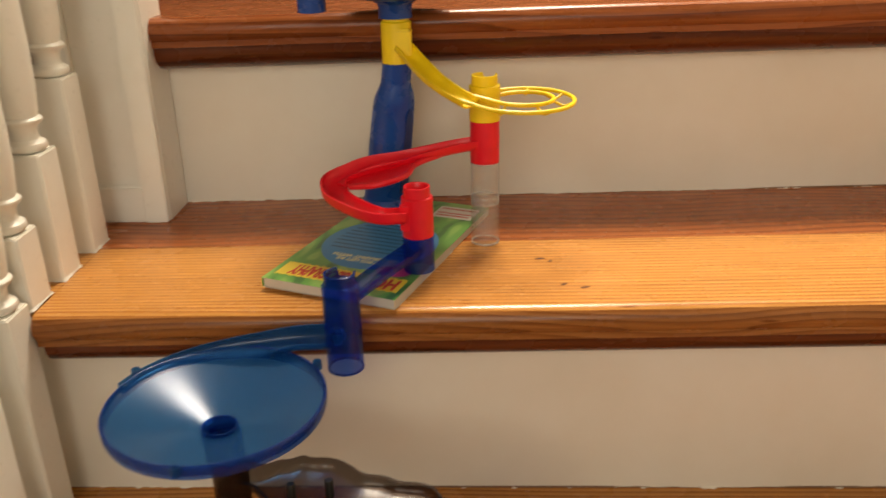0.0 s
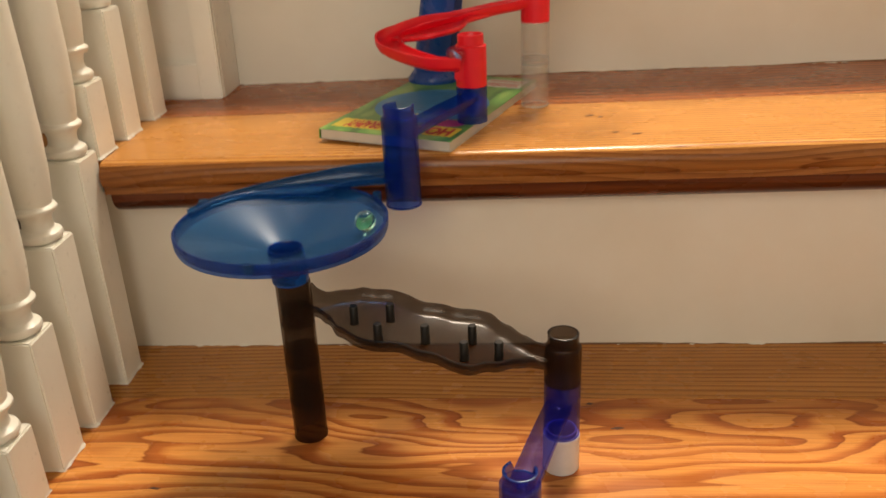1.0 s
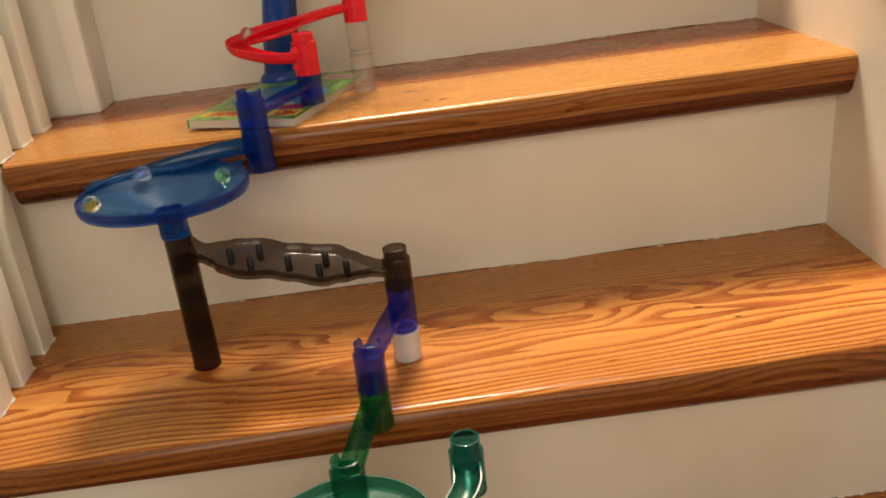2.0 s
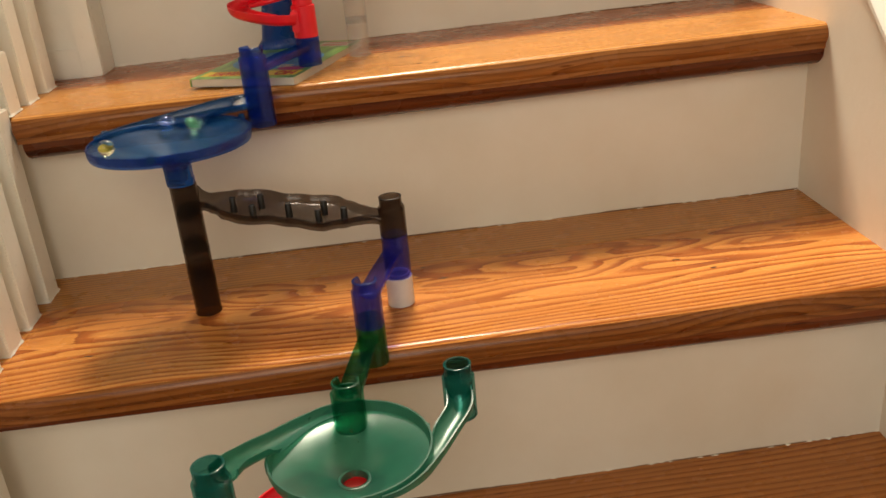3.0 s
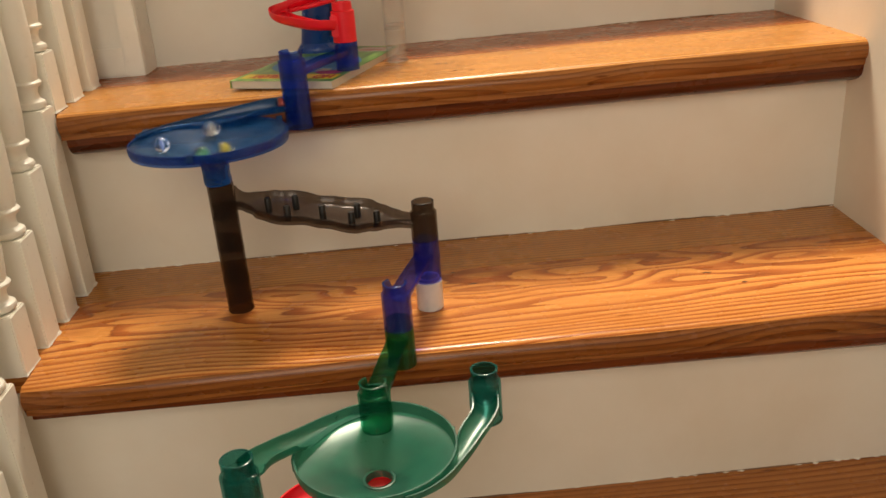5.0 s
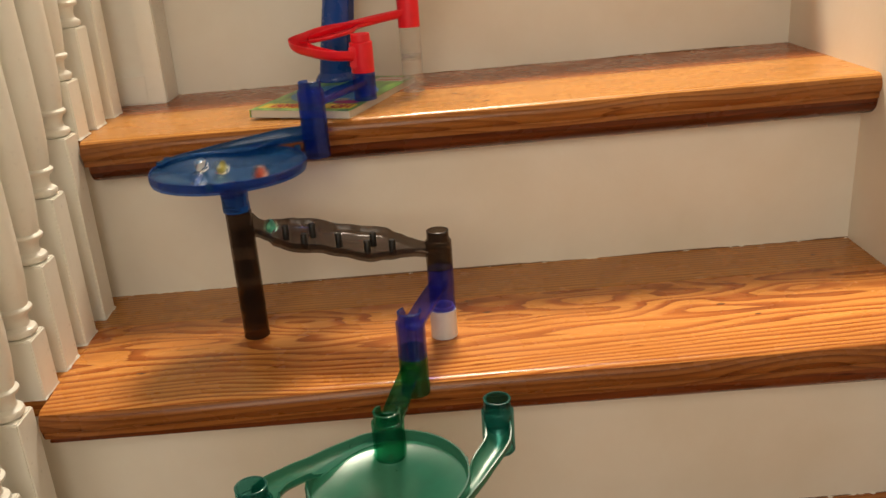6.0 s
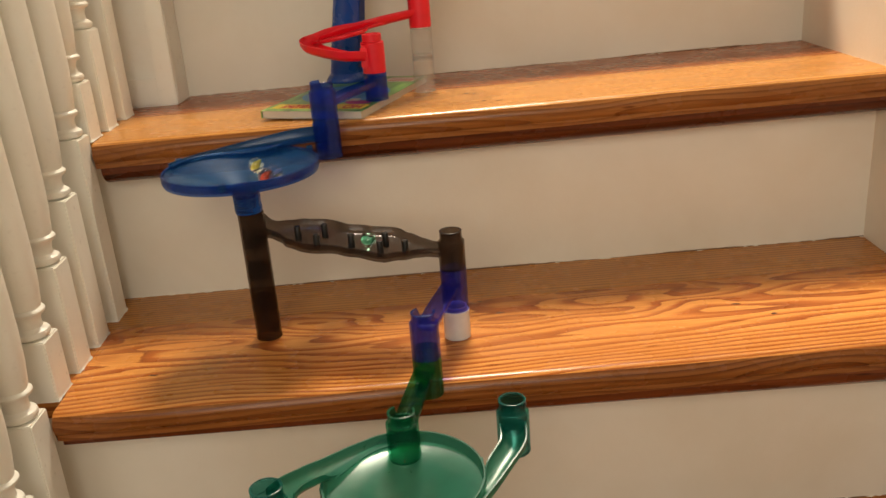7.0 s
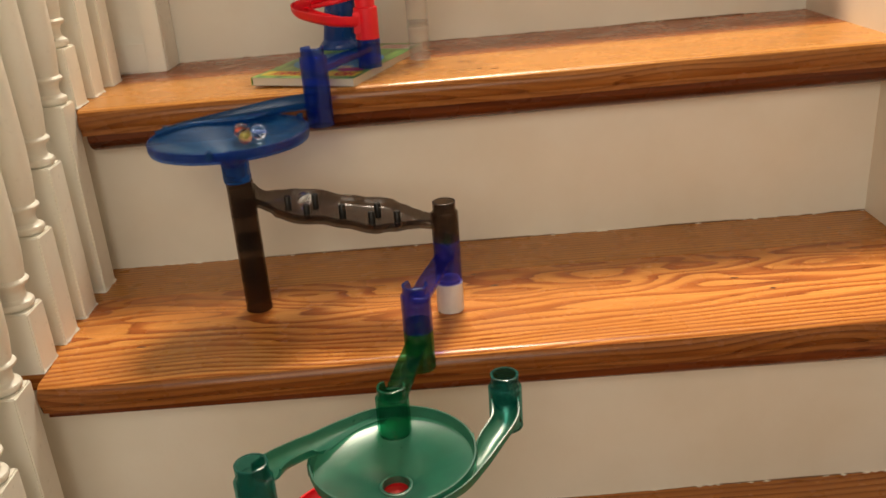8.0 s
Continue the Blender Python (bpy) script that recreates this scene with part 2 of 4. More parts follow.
def loft(loops, closed_ends=True, ring=False):
    """A skin over closed loops of points."""
    bm = bmesh.new()
    rows = [[bm.verts.new(p) for p in loop] for loop in loops]
    n = len(rows[0])
    pairs = list(zip(rows, rows[1:]))
    if ring:
        pairs.append((rows[-1], rows[0]))
    for a, b in pairs:
        for i in range(n):
            bm.faces.new((a[i], a[(i + 1) % n], b[(i + 1) % n], b[i]))
    if closed_ends and not ring:
        bm.faces.new(rows[0])
        bm.faces.new(rows[-1][::-1])
    return bm


def lathe(profile, cx=0.0, cy=0.0, seg=40):
    """A closed profile of (r, z), turned round a vertical axis; a profile that starts and ends at r = 0 is solid."""
    loops = [[(cx + r * math.cos(a), cy + r * math.sin(a), z) for r, z in profile] for a in [2 * math.pi * i / seg for i in range(seg)]]
    bm = loft(loops, False, True)
    bmesh.ops.remove_doubles(bm, verts=bm.verts, dist=1e-6)
    return bm


def smooth_path(points, steps=8):
    """Catmull-Rom through the points."""
    pts = [Vector(p) for p in points]
    pts = [2 * pts[0] - pts[1], *pts, 2 * pts[-1] - pts[-2]]
    out = []
    for a, b, c, d in zip(pts, pts[1:], pts[2:], pts[3:]):
        for i in range(steps):
            t = i / steps
            out.append(0.5 * (2 * b + (c - a) * t + (2 * a - 5 * b + 4 * c - d) * t * t + (3 * b - a - 3 * c + d) * t ** 3))
    out.append(pts[-2])
    return out


def frames_along(path):
    for i, p in enumerate(path):
        d = (path[min(i + 1, len(path) - 1)] - path[max(i - 1, 0)]).normalized()
        side = d.cross(Vector((0, 0, 1))).normalized()
        yield p, side, side.cross(d)


def trough(path, half, wall_l, wall_r, thick=0.0014, steps=8, bend_l=1.0, bend_r=1.0):
    """An open channel along a path on its floor; half, wall_l and wall_r (left and right heights) are numbers or functions of 0..1."""
    path = smooth_path(path, steps)
    loops = []
    for i, (p, side, up) in enumerate(frames_along(path)):
        s = i / (len(path) - 1)
        h, l, r, bl, br = (v(s) if callable(v) else v for v in (half, wall_l, wall_r, bend_l, bend_r))

        def lift(a):
            return h * 0.75 * (1 - math.cos(a)) * (bl if a < 0 else br)
        inner = [(-h, l)] + [(h * math.sin(a), lift(a)) for a in [radians(x) for x in range(-80, 81, 20)]] + [(h, r)]
        outer = [(h + thick, r)] + [((h + thick) * math.sin(a), lift(a) - thick) for a in [radians(x) for x in range(80, -81, -20)]] + [(-h - thick, l)]
        loops.append([p + side * x + up * z for x, z in inner + outer])
    return loft(loops)


def rod(path, radius, steps=6, seg=8):
    path = smooth_path(path, steps)
    return loft([[p + side * (radius * math.cos(a)) + up * (radius * math.sin(a)) for a in [2 * math.pi * k / seg for k in range(seg)]]
                 for p, side, up in frames_along(path)])


TUBE_R, TUBE_WALL, LIP = 0.0140, 0.0019, 0.0095


def tube(axis, z0, z1, lip=LIP, notch=None, radius=TUBE_R, seg=44, flare=0.0):
    """A toy tube from z0 to its shoulder at z1 with a narrower collar; notch: (heading, width) in degrees where the collar is cut down."""
    x, y = axis
    loops = []
    for i in range(seg):
        a = 2 * math.pi * i / seg
        top = z1 + lip
        if notch:
            gap = abs((math.degrees(a) - notch[0] + 180) % 360 - 180)
            k = min(1.0, max(0.0, (gap - notch[1] / 2) / 9 + 0.5))
            top = z1 + lip * (0.12 + 0.88 * k * k * (3 - 2 * k))
        neck = radius - 0.0023
        prof = [(radius + flare, z0), (radius, z0 + 0.006), (radius, z1 - 0.0008), (radius - 0.0007, z1), (neck, z1 + 0.0004), (neck, top - 0.0004), (neck - 0.0004, top),
                (neck - 0.0013, top), (neck - 0.0017, top - 0.0005), (neck - 0.0018, z1), (radius - TUBE_WALL, z1 - 0.002), (radius - TUBE_WALL + flare, z0)] if lip else \
               [(radius + flare, z0), (radius, z0 + 0.006), (radius, z1), (radius - TUBE_WALL, z1), (radius - TUBE_WALL + flare, z0)]
        loops.append([(x + r * math.cos(a), y + r * math.sin(a), z) for r, z in prof])
    return loft(loops, False, True)


def tube_rim(axis, z1, lip=LIP, notch=None, radius=TUBE_R, seg=44):
    """The thick lip on the edge of a collar."""
    loops = []
    for i in range(seg):
        a = 2 * math.pi * i / seg
        top = z1 + lip
        if notch:
            gap = abs((math.degrees(a) - notch[0] + 180) % 360 - 180)
            k = min(1.0, max(0.0, (gap - notch[1] / 2) / 9 + 0.5))
            top = z1 + lip * (0.12 + 0.88 * k * k * (3 - 2 * k))
        neck = radius - 0.0023
        prof = [(neck + 0.0002, top + 0.0001), (neck - 0.0004, top + 0.0005), (neck - 0.0014, top + 0.0005), (neck - 0.0019, top + 0.0001)]
        loops.append([(axis[0] + r * math.cos(a), axis[1] + r * math.sin(a), z) for r, z in prof])
    return loft(loops, False, True)


def foot_rim(axis, z, radius=TUBE_R):
    """The moulded lower edge of a tube."""
    return lathe([(radius - 0.0017, z), (radius + 0.0001, z), (radius + 0.0003, z + 0.0007), (radius + 0.0001, z + 0.0014), (radius - 0.0016, z + 0.0012)], *axis)


def lathe_cut(profile, cx, cy, seg, cut):
    """Turned shell whose height is taken down by cut(degrees, z)."""
    loops = [[(cx + r * math.cos(radians(d)), cy + r * math.sin(radians(d)), cut(d, z)) for r, z in profile] for d in [360 * i / seg for i in range(seg)]]
    return loft(loops, False, True)


def fade(v, a, b):
    t = min(1.0, max(0.0, (v - a) / (b - a)))
    return t * t * (3 - 2 * t)


def heading(a, b):
    return math.degrees(math.atan2(b[1] - a[1], b[0] - a[0]))


# ---- the stairs ----
def sag(x):
    """The treads rise a little towards the wall."""
    return 0.0115 * x


RISE = {1: -0.214, 2: 0.0, 3: 0.2155, 4: 0.430}
BACK = {1: 0.354, 2: 0.601, 3: 0.852, 4: 1.10}
NOSE, THICK = 0.045, 0.030
X_LEFT, X_NOSE, X_RIGHT = -0.42, -0.316, 0.66


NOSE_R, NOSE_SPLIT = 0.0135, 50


def nose_arc(y0, z, first, last):
    return [(y0 + NOSE_R - NOSE_R * math.cos(a), z - NOSE_R + NOSE_R * math.sin(a)) for a in np.radians(np.linspace(first, last, 9))]


def tread_loop(x, y0, y1, z, kind):
    z += sag(x) if z > 0.1 else 0.0
    if kind == "plain":
        return [(x, y0, z), (x, y1, z), (x, y1, z - THICK), (x, y0, z - THICK)]
    if kind == "nose":
        arc = nose_arc(y0, z, -75, NOSE_SPLIT)
        return [(x, y0 + 0.006, z - THICK)] + [(x, p, q) for p, q in arc] + [(x, arc[-1][0], z - THICK)]
    arc = nose_arc(y0, z, NOSE_SPLIT, 90)
    return [(x, arc[0][0] + 0.0002, z - THICK)] + [(x, p, q) for p, q in arc] + [(x, y1, z), (x, y1, z - THICK)]


def strip(y0, y1, z, kind, x0, x1):
    """A board, or the moulded edge in front of it, with a slightly uneven front."""
    loops = []
    n = 24
    for i in range(n + 1):
        x = x0 + (x1 - x0) * i / n
        w = 0.0 if kind == "plain" else 0.0012 * noise.noise(Vector((x * 4, z * 9, 0.3)))
        loops.append(tread_loop(x, y0 + w, y1, z + 0.5 * w, kind))
    return loft(loops)


def tread(step, boards, edge):
    """boards: (front, back, material) from the nose backwards."""
    ob = tagged(new("stair_tread"), "varnished orange pine stair tread with rounded nose", "stair", "stair treads", "structure")
    front = BACK[step - 1] - NOSE if step > 1 else 0.06
    for i, (y0, y1, mat) in enumerate(boards):
        part("board", strip(y0, y1, RISE[step], "plain" if i else "front", X_LEFT if i else X_NOSE, X_RIGHT), mat, ob)
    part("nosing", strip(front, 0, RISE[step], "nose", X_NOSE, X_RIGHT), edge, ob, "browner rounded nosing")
    # the tongue of the front board behind the nose, under the balusters
    y0 = front + NOSE + 0.001
    part("board", strip(y0, boards[0][1], RISE[step], "plain", X_LEFT, X_NOSE - 0.0005), boards[0][2], ob)
    if step > 1:
        loops = []
        for x in (X_NOSE + 0.004, 0.1, X_RIGHT):
            z = RISE[step] - THICK - 0.0005 + (sag(x) if RISE[step] > 0.1 else 0)
            y = front + NOSE
            deep = {2: 0.0113 + 0.021 * x, 3: 0.0195, 4: 0.0225}[step]
            cove = [(y - 0.0385 + 0.0315 * (1 - math.cos(a)), z - 0.004 - deep * math.sin(a)) for a in [radians(d) for d in range(0, 91, 15)]]
            loops.append([(x, y - 0.0005, z), (x, y - 0.0385, z)] + [(x, p, q) for p, q in cove] + [(x, y - 0.0005, z - 0.005 - deep)])
        part("scotia", loft(loops), PINE_COVE if step == 2 else PINE_DARK, ob, "dark brown cove moulding")
    return ob


tread(1, [(0.06, 0.353, PINE_LOW)], PINE_LOW)
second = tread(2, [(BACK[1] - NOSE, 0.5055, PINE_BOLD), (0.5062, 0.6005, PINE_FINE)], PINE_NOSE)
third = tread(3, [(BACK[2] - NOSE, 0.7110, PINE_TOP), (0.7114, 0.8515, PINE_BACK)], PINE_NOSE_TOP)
# darkened pine in place of the shadow falling on this tread
tread(4, [(BACK[3] - NOSE, 1.10, PINE_SHADED)], PINE_SHADED)

knot_mat = plastic("dark_knot", (0.10, 0.034, 0.012), 0.35)
for owner, x, y, length in ((second, 0.138, 0.461, 0.012), (second, 0.562, 0.552, 0.006), (second, 0.118, 0.497, 0.007), (second, 0.40, 0.432, 0.010), (second, 0.43, 0.400, 0.007), (second, -0.235, 0.380, 0.010),
                            (third, 0.163, 0.599, 0.008), (third, 0.145, 0.606, 0.005), (third, 0.128, 0.664, 0.009), (third, 0.137, 0.658, 0.004), (third, 0.47, 0.66, 0.009)):
    z = (sag(x) + RISE[3] if owner is third else 0.0) + 0.00002
    ring = [(x + 0.5 * length * math.cos(a) + 0.0008 * math.sin(3 * a), y + (0.0014 + 0.0006 * math.sin(2 * a + x * 40)) * math.sin(a)) for a in [2 * math.pi * i / 14 for i in range(14)]]
    part("knot", loft([[(px, py, z - 0.0012) for px, py in ring], [(px, py, z + 0.0001) for px, py in ring]]), knot_mat, owner, "small dark knot")

for step in (1, 2, 3):
    y, z0, z1 = BACK[step], RISE[step] - 0.02, RISE[step + 1] - THICK + 0.004
    bm = box(X_LEFT, X_RIGHT, y, y + 0.018, z0, z1)
    ob = part("stair_riser", bm, RISER)
    tagged(ob, "cream painted stair riser board with uneven caulk line", "stair", "stair risers", "structure")
    # ragged caulk where the riser meets the tread, and the dark gap that it leaves open in places
    rnd = random.Random(step)
    beads = {"caulk_bead": (bmesh.new(), RISER, "rough white caulk line"), "gap": (bmesh.new(), GAP, "dark open joint")}
    prev = {}
    for i in range(241):
        x = X_LEFT + (X_RIGHT - X_LEFT) * i / 240
        z = RISE[step] + (sag(x) if step == 3 else 0)
        w = 0.0004 + 0.0034 * rnd.random() ** 8
        open_joint = max(0.0, noise.noise(Vector((x * 7, step * 3.7, 0.2))) + 0.12 + 0.25 * noise.noise(Vector((x * 60, step, 0.9))))
        g = 0.0002 + 0.0032 * min(0.45, open_joint)
        rows = {"caulk_bead": ((x, y - w, z - 0.0006), (x, y - w * 0.6, z + 0.0004), (x, y + 0.003, z + 0.0008 + w * 0.7), (x, y + 0.003, z - 0.0006)),
                "gap": ((x, y - 0.0007 - 0.3 * g, z - 0.0006), (x, y - 0.0007, z + g), (x, y + 0.002, z + g), (x, y + 0.002, z - 0.0006))}
        for key, pts in rows.items():
            bm = beads[key][0]
            cur = [bm.verts.new(p) for p in pts]
            if key in prev:
                for k in range(4):
                    bm.faces.new((prev[key][k], prev[key][(k + 1) % 4], cur[(k + 1) % 4], cur[k]))
            prev[key] = cur
    for key, (bm, m, label) in beads.items():
        tagged(part(key, bm, m, ob), label)

# ---- walls that close the stairwell ----
def structure(name, bm, mat, label):
    return tagged(part(name, bm, mat), label, name.split("_")[0], "", "structure")


SKEW = 0.055


def wall_x(y):
    return 0.632 + SKEW * (y - 0.603)


def raked(x_off0, x_off1, y0, y1, lo, hi):
    """A slab against the wall between two lines above the pitch of the stairs."""
    slope = 0.215 / 0.248

    def z(y, up):
        return slope * (y - 0.31) + up
    loops = []
    for y in (y0, y1):
        loops.append([(wall_x(y) + x_off0, y, z(y, lo)), (wall_x(y) + x_off1, y, z(y, lo)), (wall_x(y) + x_off1, y, z(y, hi)), (wall_x(y) + x_off0, y, z(y, hi))])
    return loft(loops)


wall_right = structure("wall_right", raked(0.012, 0.15, -2.2, 3.2, -3.0, 4.5), WALL, "cream painted stairwell wall")
skirt = structure("skirt_board", raked(0.0, 0.0118, -0.6, 1.6, -0.5, 0.122), WALL, "cream painted raking skirt board along the stairs")
cap_loops = []
for y in (-0.6, 1.6):
    z = 0.215 / 0.248 * (y - 0.31) + 0.1225
    cap_loops.append([(wall_x(y) + dx, y, z + dz) for dx, dz in ((0.0118, 0), (-0.006, 0), (-0.009, 0.004), (-0.009, 0.010), (-0.004, 0.016), (0.004, 0.020), (0.006, 0.030), (0.0118, 0.034))])
structure("skirt_trim", loft(cap_loops), WHITE, "white moulded cap on the skirt board")
# added enclosing walls, their dark tan chosen to hold back fill light
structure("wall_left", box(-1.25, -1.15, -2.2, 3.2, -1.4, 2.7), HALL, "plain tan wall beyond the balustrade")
structure("wall_front", box(-1.25, 0.8, -2.3, -2.2, -1.4, 2.7), HALL, "unseen plain wall of the hall, dark tan to cut bounce")
structure("wall_back", box(-1.25, 0.9, 3.2, 3.3, -0.2, 2.7), HALL, "unseen plain wall of the landing, dark tan to cut bounce")
# added ceiling out of view, dimmed to limit top light
structure("ceiling", box(-1.25, 0.9, -2.3, 3.3, 2.7, 2.8), CEIL, "unseen plain ceiling, dark beige to cut bounce")
structure("floor", box(-1.25, 0.8, -2.3, 0.06, -1.4, -1.3), PINE_FINE, "plain wooden hall floor")
structure("landing_floor", box(-1.25, 0.9, 1.1005, 3.2, 0.39, 0.43), PINE_FINE, "varnished pine landing floor")
structure("stair_side", loft([[(x, 0.08, -0.25), (x, 1.1, 0.39), (x, 1.1, -1.3), (x, 0.08, -1.3)] for x in (-0.44, -0.425)]), WHITE, "white painted side of the stairs")


# ---- newel and balusters ----
def newel():
    ob = thing("newel_post", "white painted square newel with recessed panel, standing on the tread", "newel post")
    z0, z1 = RISE[3] - 0.0035, 1.25
    x0, x1, y0, y1 = -0.372, -0.270, 0.784, 0.8508
    part("core", box(x0 + 0.006, x1 - 0.002, y0 + 0.008, y1, z0 + 0.0005, z1), WHITE, ob)
    part("stile", box(x1 - 0.025, x1, y0, y0 + 0.0078, z0, z1, 0.0015), WHITE, ob)
    part("stile", box(x0, x0 + 0.025, y0, y0 + 0.0078, z0, z1, 0.0015), WHITE, ob)
    part("rail", box(x0 + 0.0215, x1 - 0.0215, y0 + 0.0003, y0 + 0.0078, z0, z0 + 0.043, 0.0035), WHITE, ob)
    part("side_panel", box(x1 - 0.0018, x1 + 0.0004, y0 + 0.008, y1, z0, z1, 0.0006), WHITE, ob)


newel()


def baluster(y, z, block):
    """Square block of the given height, turned beads and a tapering shaft."""
    x, h = -0.3365, 0.0183
    ob = thing("baluster", "white painted turned baluster with a square base block", "baluster", "balusters of the stair rail", pose(x, y, z))
    bm = box(-h, h, -h, h, 0, block, 0.0014)
    part("base_block", bm, WHITE, ob)
    rnd = random.Random(round(y * 1000))
    foot_line = []
    for (ax, ay), (bx, by) in zip(((-h, -h), (h, -h), (h, h), (-h, h)), ((h, -h), (h, h), (-h, h), (-h, -h))):
        foot_line += [(ax + (bx - ax) * k / 9, ay + (by - ay) * k / 9) for k in range(9)]
    grow = [1 + 0.03 + 0.10 * rnd.random() ** 4 for _ in foot_line]
    part("caulk", loft([[(px * g, py * g, 0.0002) for (px, py), g in zip(foot_line, grow)], [(px * 1.004, py * 1.004, 0.0012 + 0.02 * (g - 1)) for (px, py), g in zip(foot_line, grow)]], False), WHITE, ob)
    prof = [(0, 0), (0.0135, 0.0), (0.0150, 0.001), (0.0176, 0.004), (0.0185, 0.0085), (0.0176, 0.013), (0.0150, 0.0155), (0.0128, 0.018), (0.0120, 0.024), (0.0122, 0.030),
            (0.0135, 0.036), (0.0142, 0.0385), (0.0168, 0.0395), (0.0182, 0.0425), (0.0182, 0.0455), (0.0165, 0.0485), (0.0150, 0.0495), (0.0158, 0.054), (0.0180, 0.075), (0.0190, 0.105),
            (0.0186, 0.16), (0.0165, 0.26), (0.0135, 0.40), (0.0120, 0.52), (0, 0.52)]
    part("turned_shaft", lathe([(a, block + (b * 0.64 if b < 0.05 else b - 0.0178)) for a, b in prof], seg=26), WHITE, ob)
    return ob


for y, z, top in ((0.547, 0, 0.2235), (0.4785, 0, 0.1735), (0.418, 0, 0.1205), (0.358, 0, 0.0655), (0.719, 0.212, 0.388), (0.6495, 0.212, 0.334), (0.587, 0.212, 0.280), (0.295, -0.214, 0.010), (0.233, -0.214, -0.045), (0.171, -0.214, -0.10)):
    baluster(y, z, top - z)
bm = rod([(-0.3365, 0.1, 0.40), (-0.3365, 0.78, 0.40 + 0.68 * 0.866)], 0.026, 2, 16)
tagged(part("handrail", bm, WHITE), "white painted sloping handrail", "handrail", "", "structure")

# ---- the book ----
BOOK_AT = pose(-0.0015, 0.5605, 0.2156, 0, 0.65, -20.4)
BW, BL, BT = 0.131, 0.240, 0.0092


def book():
    ob = thing("paperback_book", "green paperback book with a blue oval, lying on the tread", "book", "", BOOK_AT)
    pages = paint("book_page_edges", (0.62, 0.57, 0.48), 0.8, 0.15, 0.6, 400)
    m, nt, p, link = shader("green_cover")
    wv = node(nt, "ShaderNodeTexNoise", Scale=1.0, Detail=1.2, Distortion=0.6)
    link(mapped(nt, link, (34, 12, 12)), wv.inputs["Vector"])
    link(ramp(nt, link, wv.outputs[0], [(0.40, (0.045, 0.15, 0.03)), (0.46, (0.11, 0.30, 0.05)), (0.54, (0.13, 0.33, 0.06)), (0.60, (0.25, 0.45, 0.10))]), p.inputs["Base Color"])
    p.inputs["Roughness"].default_value = 0.3
    part("page_block", box(-BW + 0.001, -0.001, 0.001, BL - 0.001, 0.0006, BT - 0.0004), pages, ob, "cream page edges")
    part("cover", box(-BW, 0, 0, BL, BT - 0.00025, BT, 0), m, ob, "green striped cover")
    part("under_cover", box(-BW, 0, 0, BL, 0, 0.0004, 0), pages, ob)
    part("spine", box(-BW - 0.0006, -BW, 0, BL, 0, BT, 0), m, ob)
    yel, red = plastic("yellow_print", (0.80, 0.62, 0.05), 0.4), plastic("red_print", (0.55, 0.03, 0.02), 0.4)
    blue, cream = plastic("blue_print", (0.06, 0.27, 0.55), 0.4), plastic("cream_print", (0.75, 0.74, 0.42), 0.4)
    pink, white, ink = plastic("magenta_print", (0.42, 0.02, 0.20), 0.4), plastic("white_print", (0.75, 0.73, 0.68), 0.4), plastic("navy_print", (0.025, 0.10, 0.22), 0.4)

    def flat(name, pts, mat, z, label=""):
        bm = bmesh.new()
        f = bm.faces.new([bm.verts.new((x, y, BT + z)) for x, y in pts])
        e = bmesh.ops.extrude_face_region(bm, geom=[f])
        for v in e["geom"]:
            if isinstance(v, bmesh.types.BMVert):
                v.co.z += 0.00012
        return part(name, bm, mat, ob, label)

    def oval(cx, cy, rx, ry, n=40):
        return [(cx + rx * math.cos(2 * math.pi * i / n), cy + ry * math.sin(2 * math.pi * i / n)) for i in range(n)]

    flat("blue_oval", oval(-0.066, 0.108, 0.056, 0.062), blue, 0.00005, "blue printed oval")
    zig = []
    for i in range(31):
        zig.append((-0.126 + 0.121 * i / 30, 0.012 + (0.0014 if i % 2 else 0)))
    for i in range(31):
        zig.append((-0.005 - 0.121 * i / 30, 0.039 + (0.0014 if i % 2 else 0)))
    flat("title_band", zig, yel, 0.00005, "yellow title band with ragged edge")
    flat("price_splash", oval(-0.026, 0.052, 0.017, 0.011), pink, 0.0002, "magenta printed splash")
    flat("barcode_label", [(-0.050, 0.196), (-0.006, 0.196), (-0.006, 0.228), (-0.050, 0.228)], white, 0.00005, "white barcode label")
    for y in (0.201, 0.208, 0.2205):
        flat("text_bar", [(-0.047, y), (-0.010, y), (-0.010, y + 0.0025), (-0.047, y + 0.0025)], red, 0.0002)
    for i in range(9):
        y = 0.086 + i * 0.0085
        w = 0.050 * math.sqrt(max(0.05, 1 - ((y - 0.108) / 0.064) ** 2)) - 0.004
        flat("text_bar", [(-0.066 - w, y), (-0.066 + w, y), (-0.066 + w, y + 0.0022), (-0.066 - w, y + 0.0022)], ink, 0.0002)

    def words(body, x, y, size, mat, narrow=1.0):
        cu = bpy.data.curves.new("lettering", "FONT")
        cu.body, cu.size, cu.extrude, cu.offset = body, size, 0.0001, size * 0.04
        tmp = new("lettering", cu)
        me = bpy.data.meshes.new_from_object(tmp.evaluated_get(bpy.context.evaluated_depsgraph_get()))
        bpy.data.objects.remove(tmp)
        me.materials.append(mat)
        t = tagged(new("lettering", me), "printed lettering")
        t.parent = ob
        t.matrix_basis = pose(x, y, BT + 0.0003, 0, 0, 180) @ Matrix.Diagonal((narrow, 1, 1, 1))

    words("HO", -0.009, 0.0350, 0.027, red, 0.60)
    words("GEOGRAPHY", -0.058, 0.0350, 0.027, red, 0.355)
    words("GEOGRAPHY WITH", -0.030, 0.074, 0.0085, cream, 0.9)
    words("GRITTY BITS LEFT IN!", -0.029, 0.066, 0.0080, cream, 0.8)


book()
BOOK_TOP = 0.2253

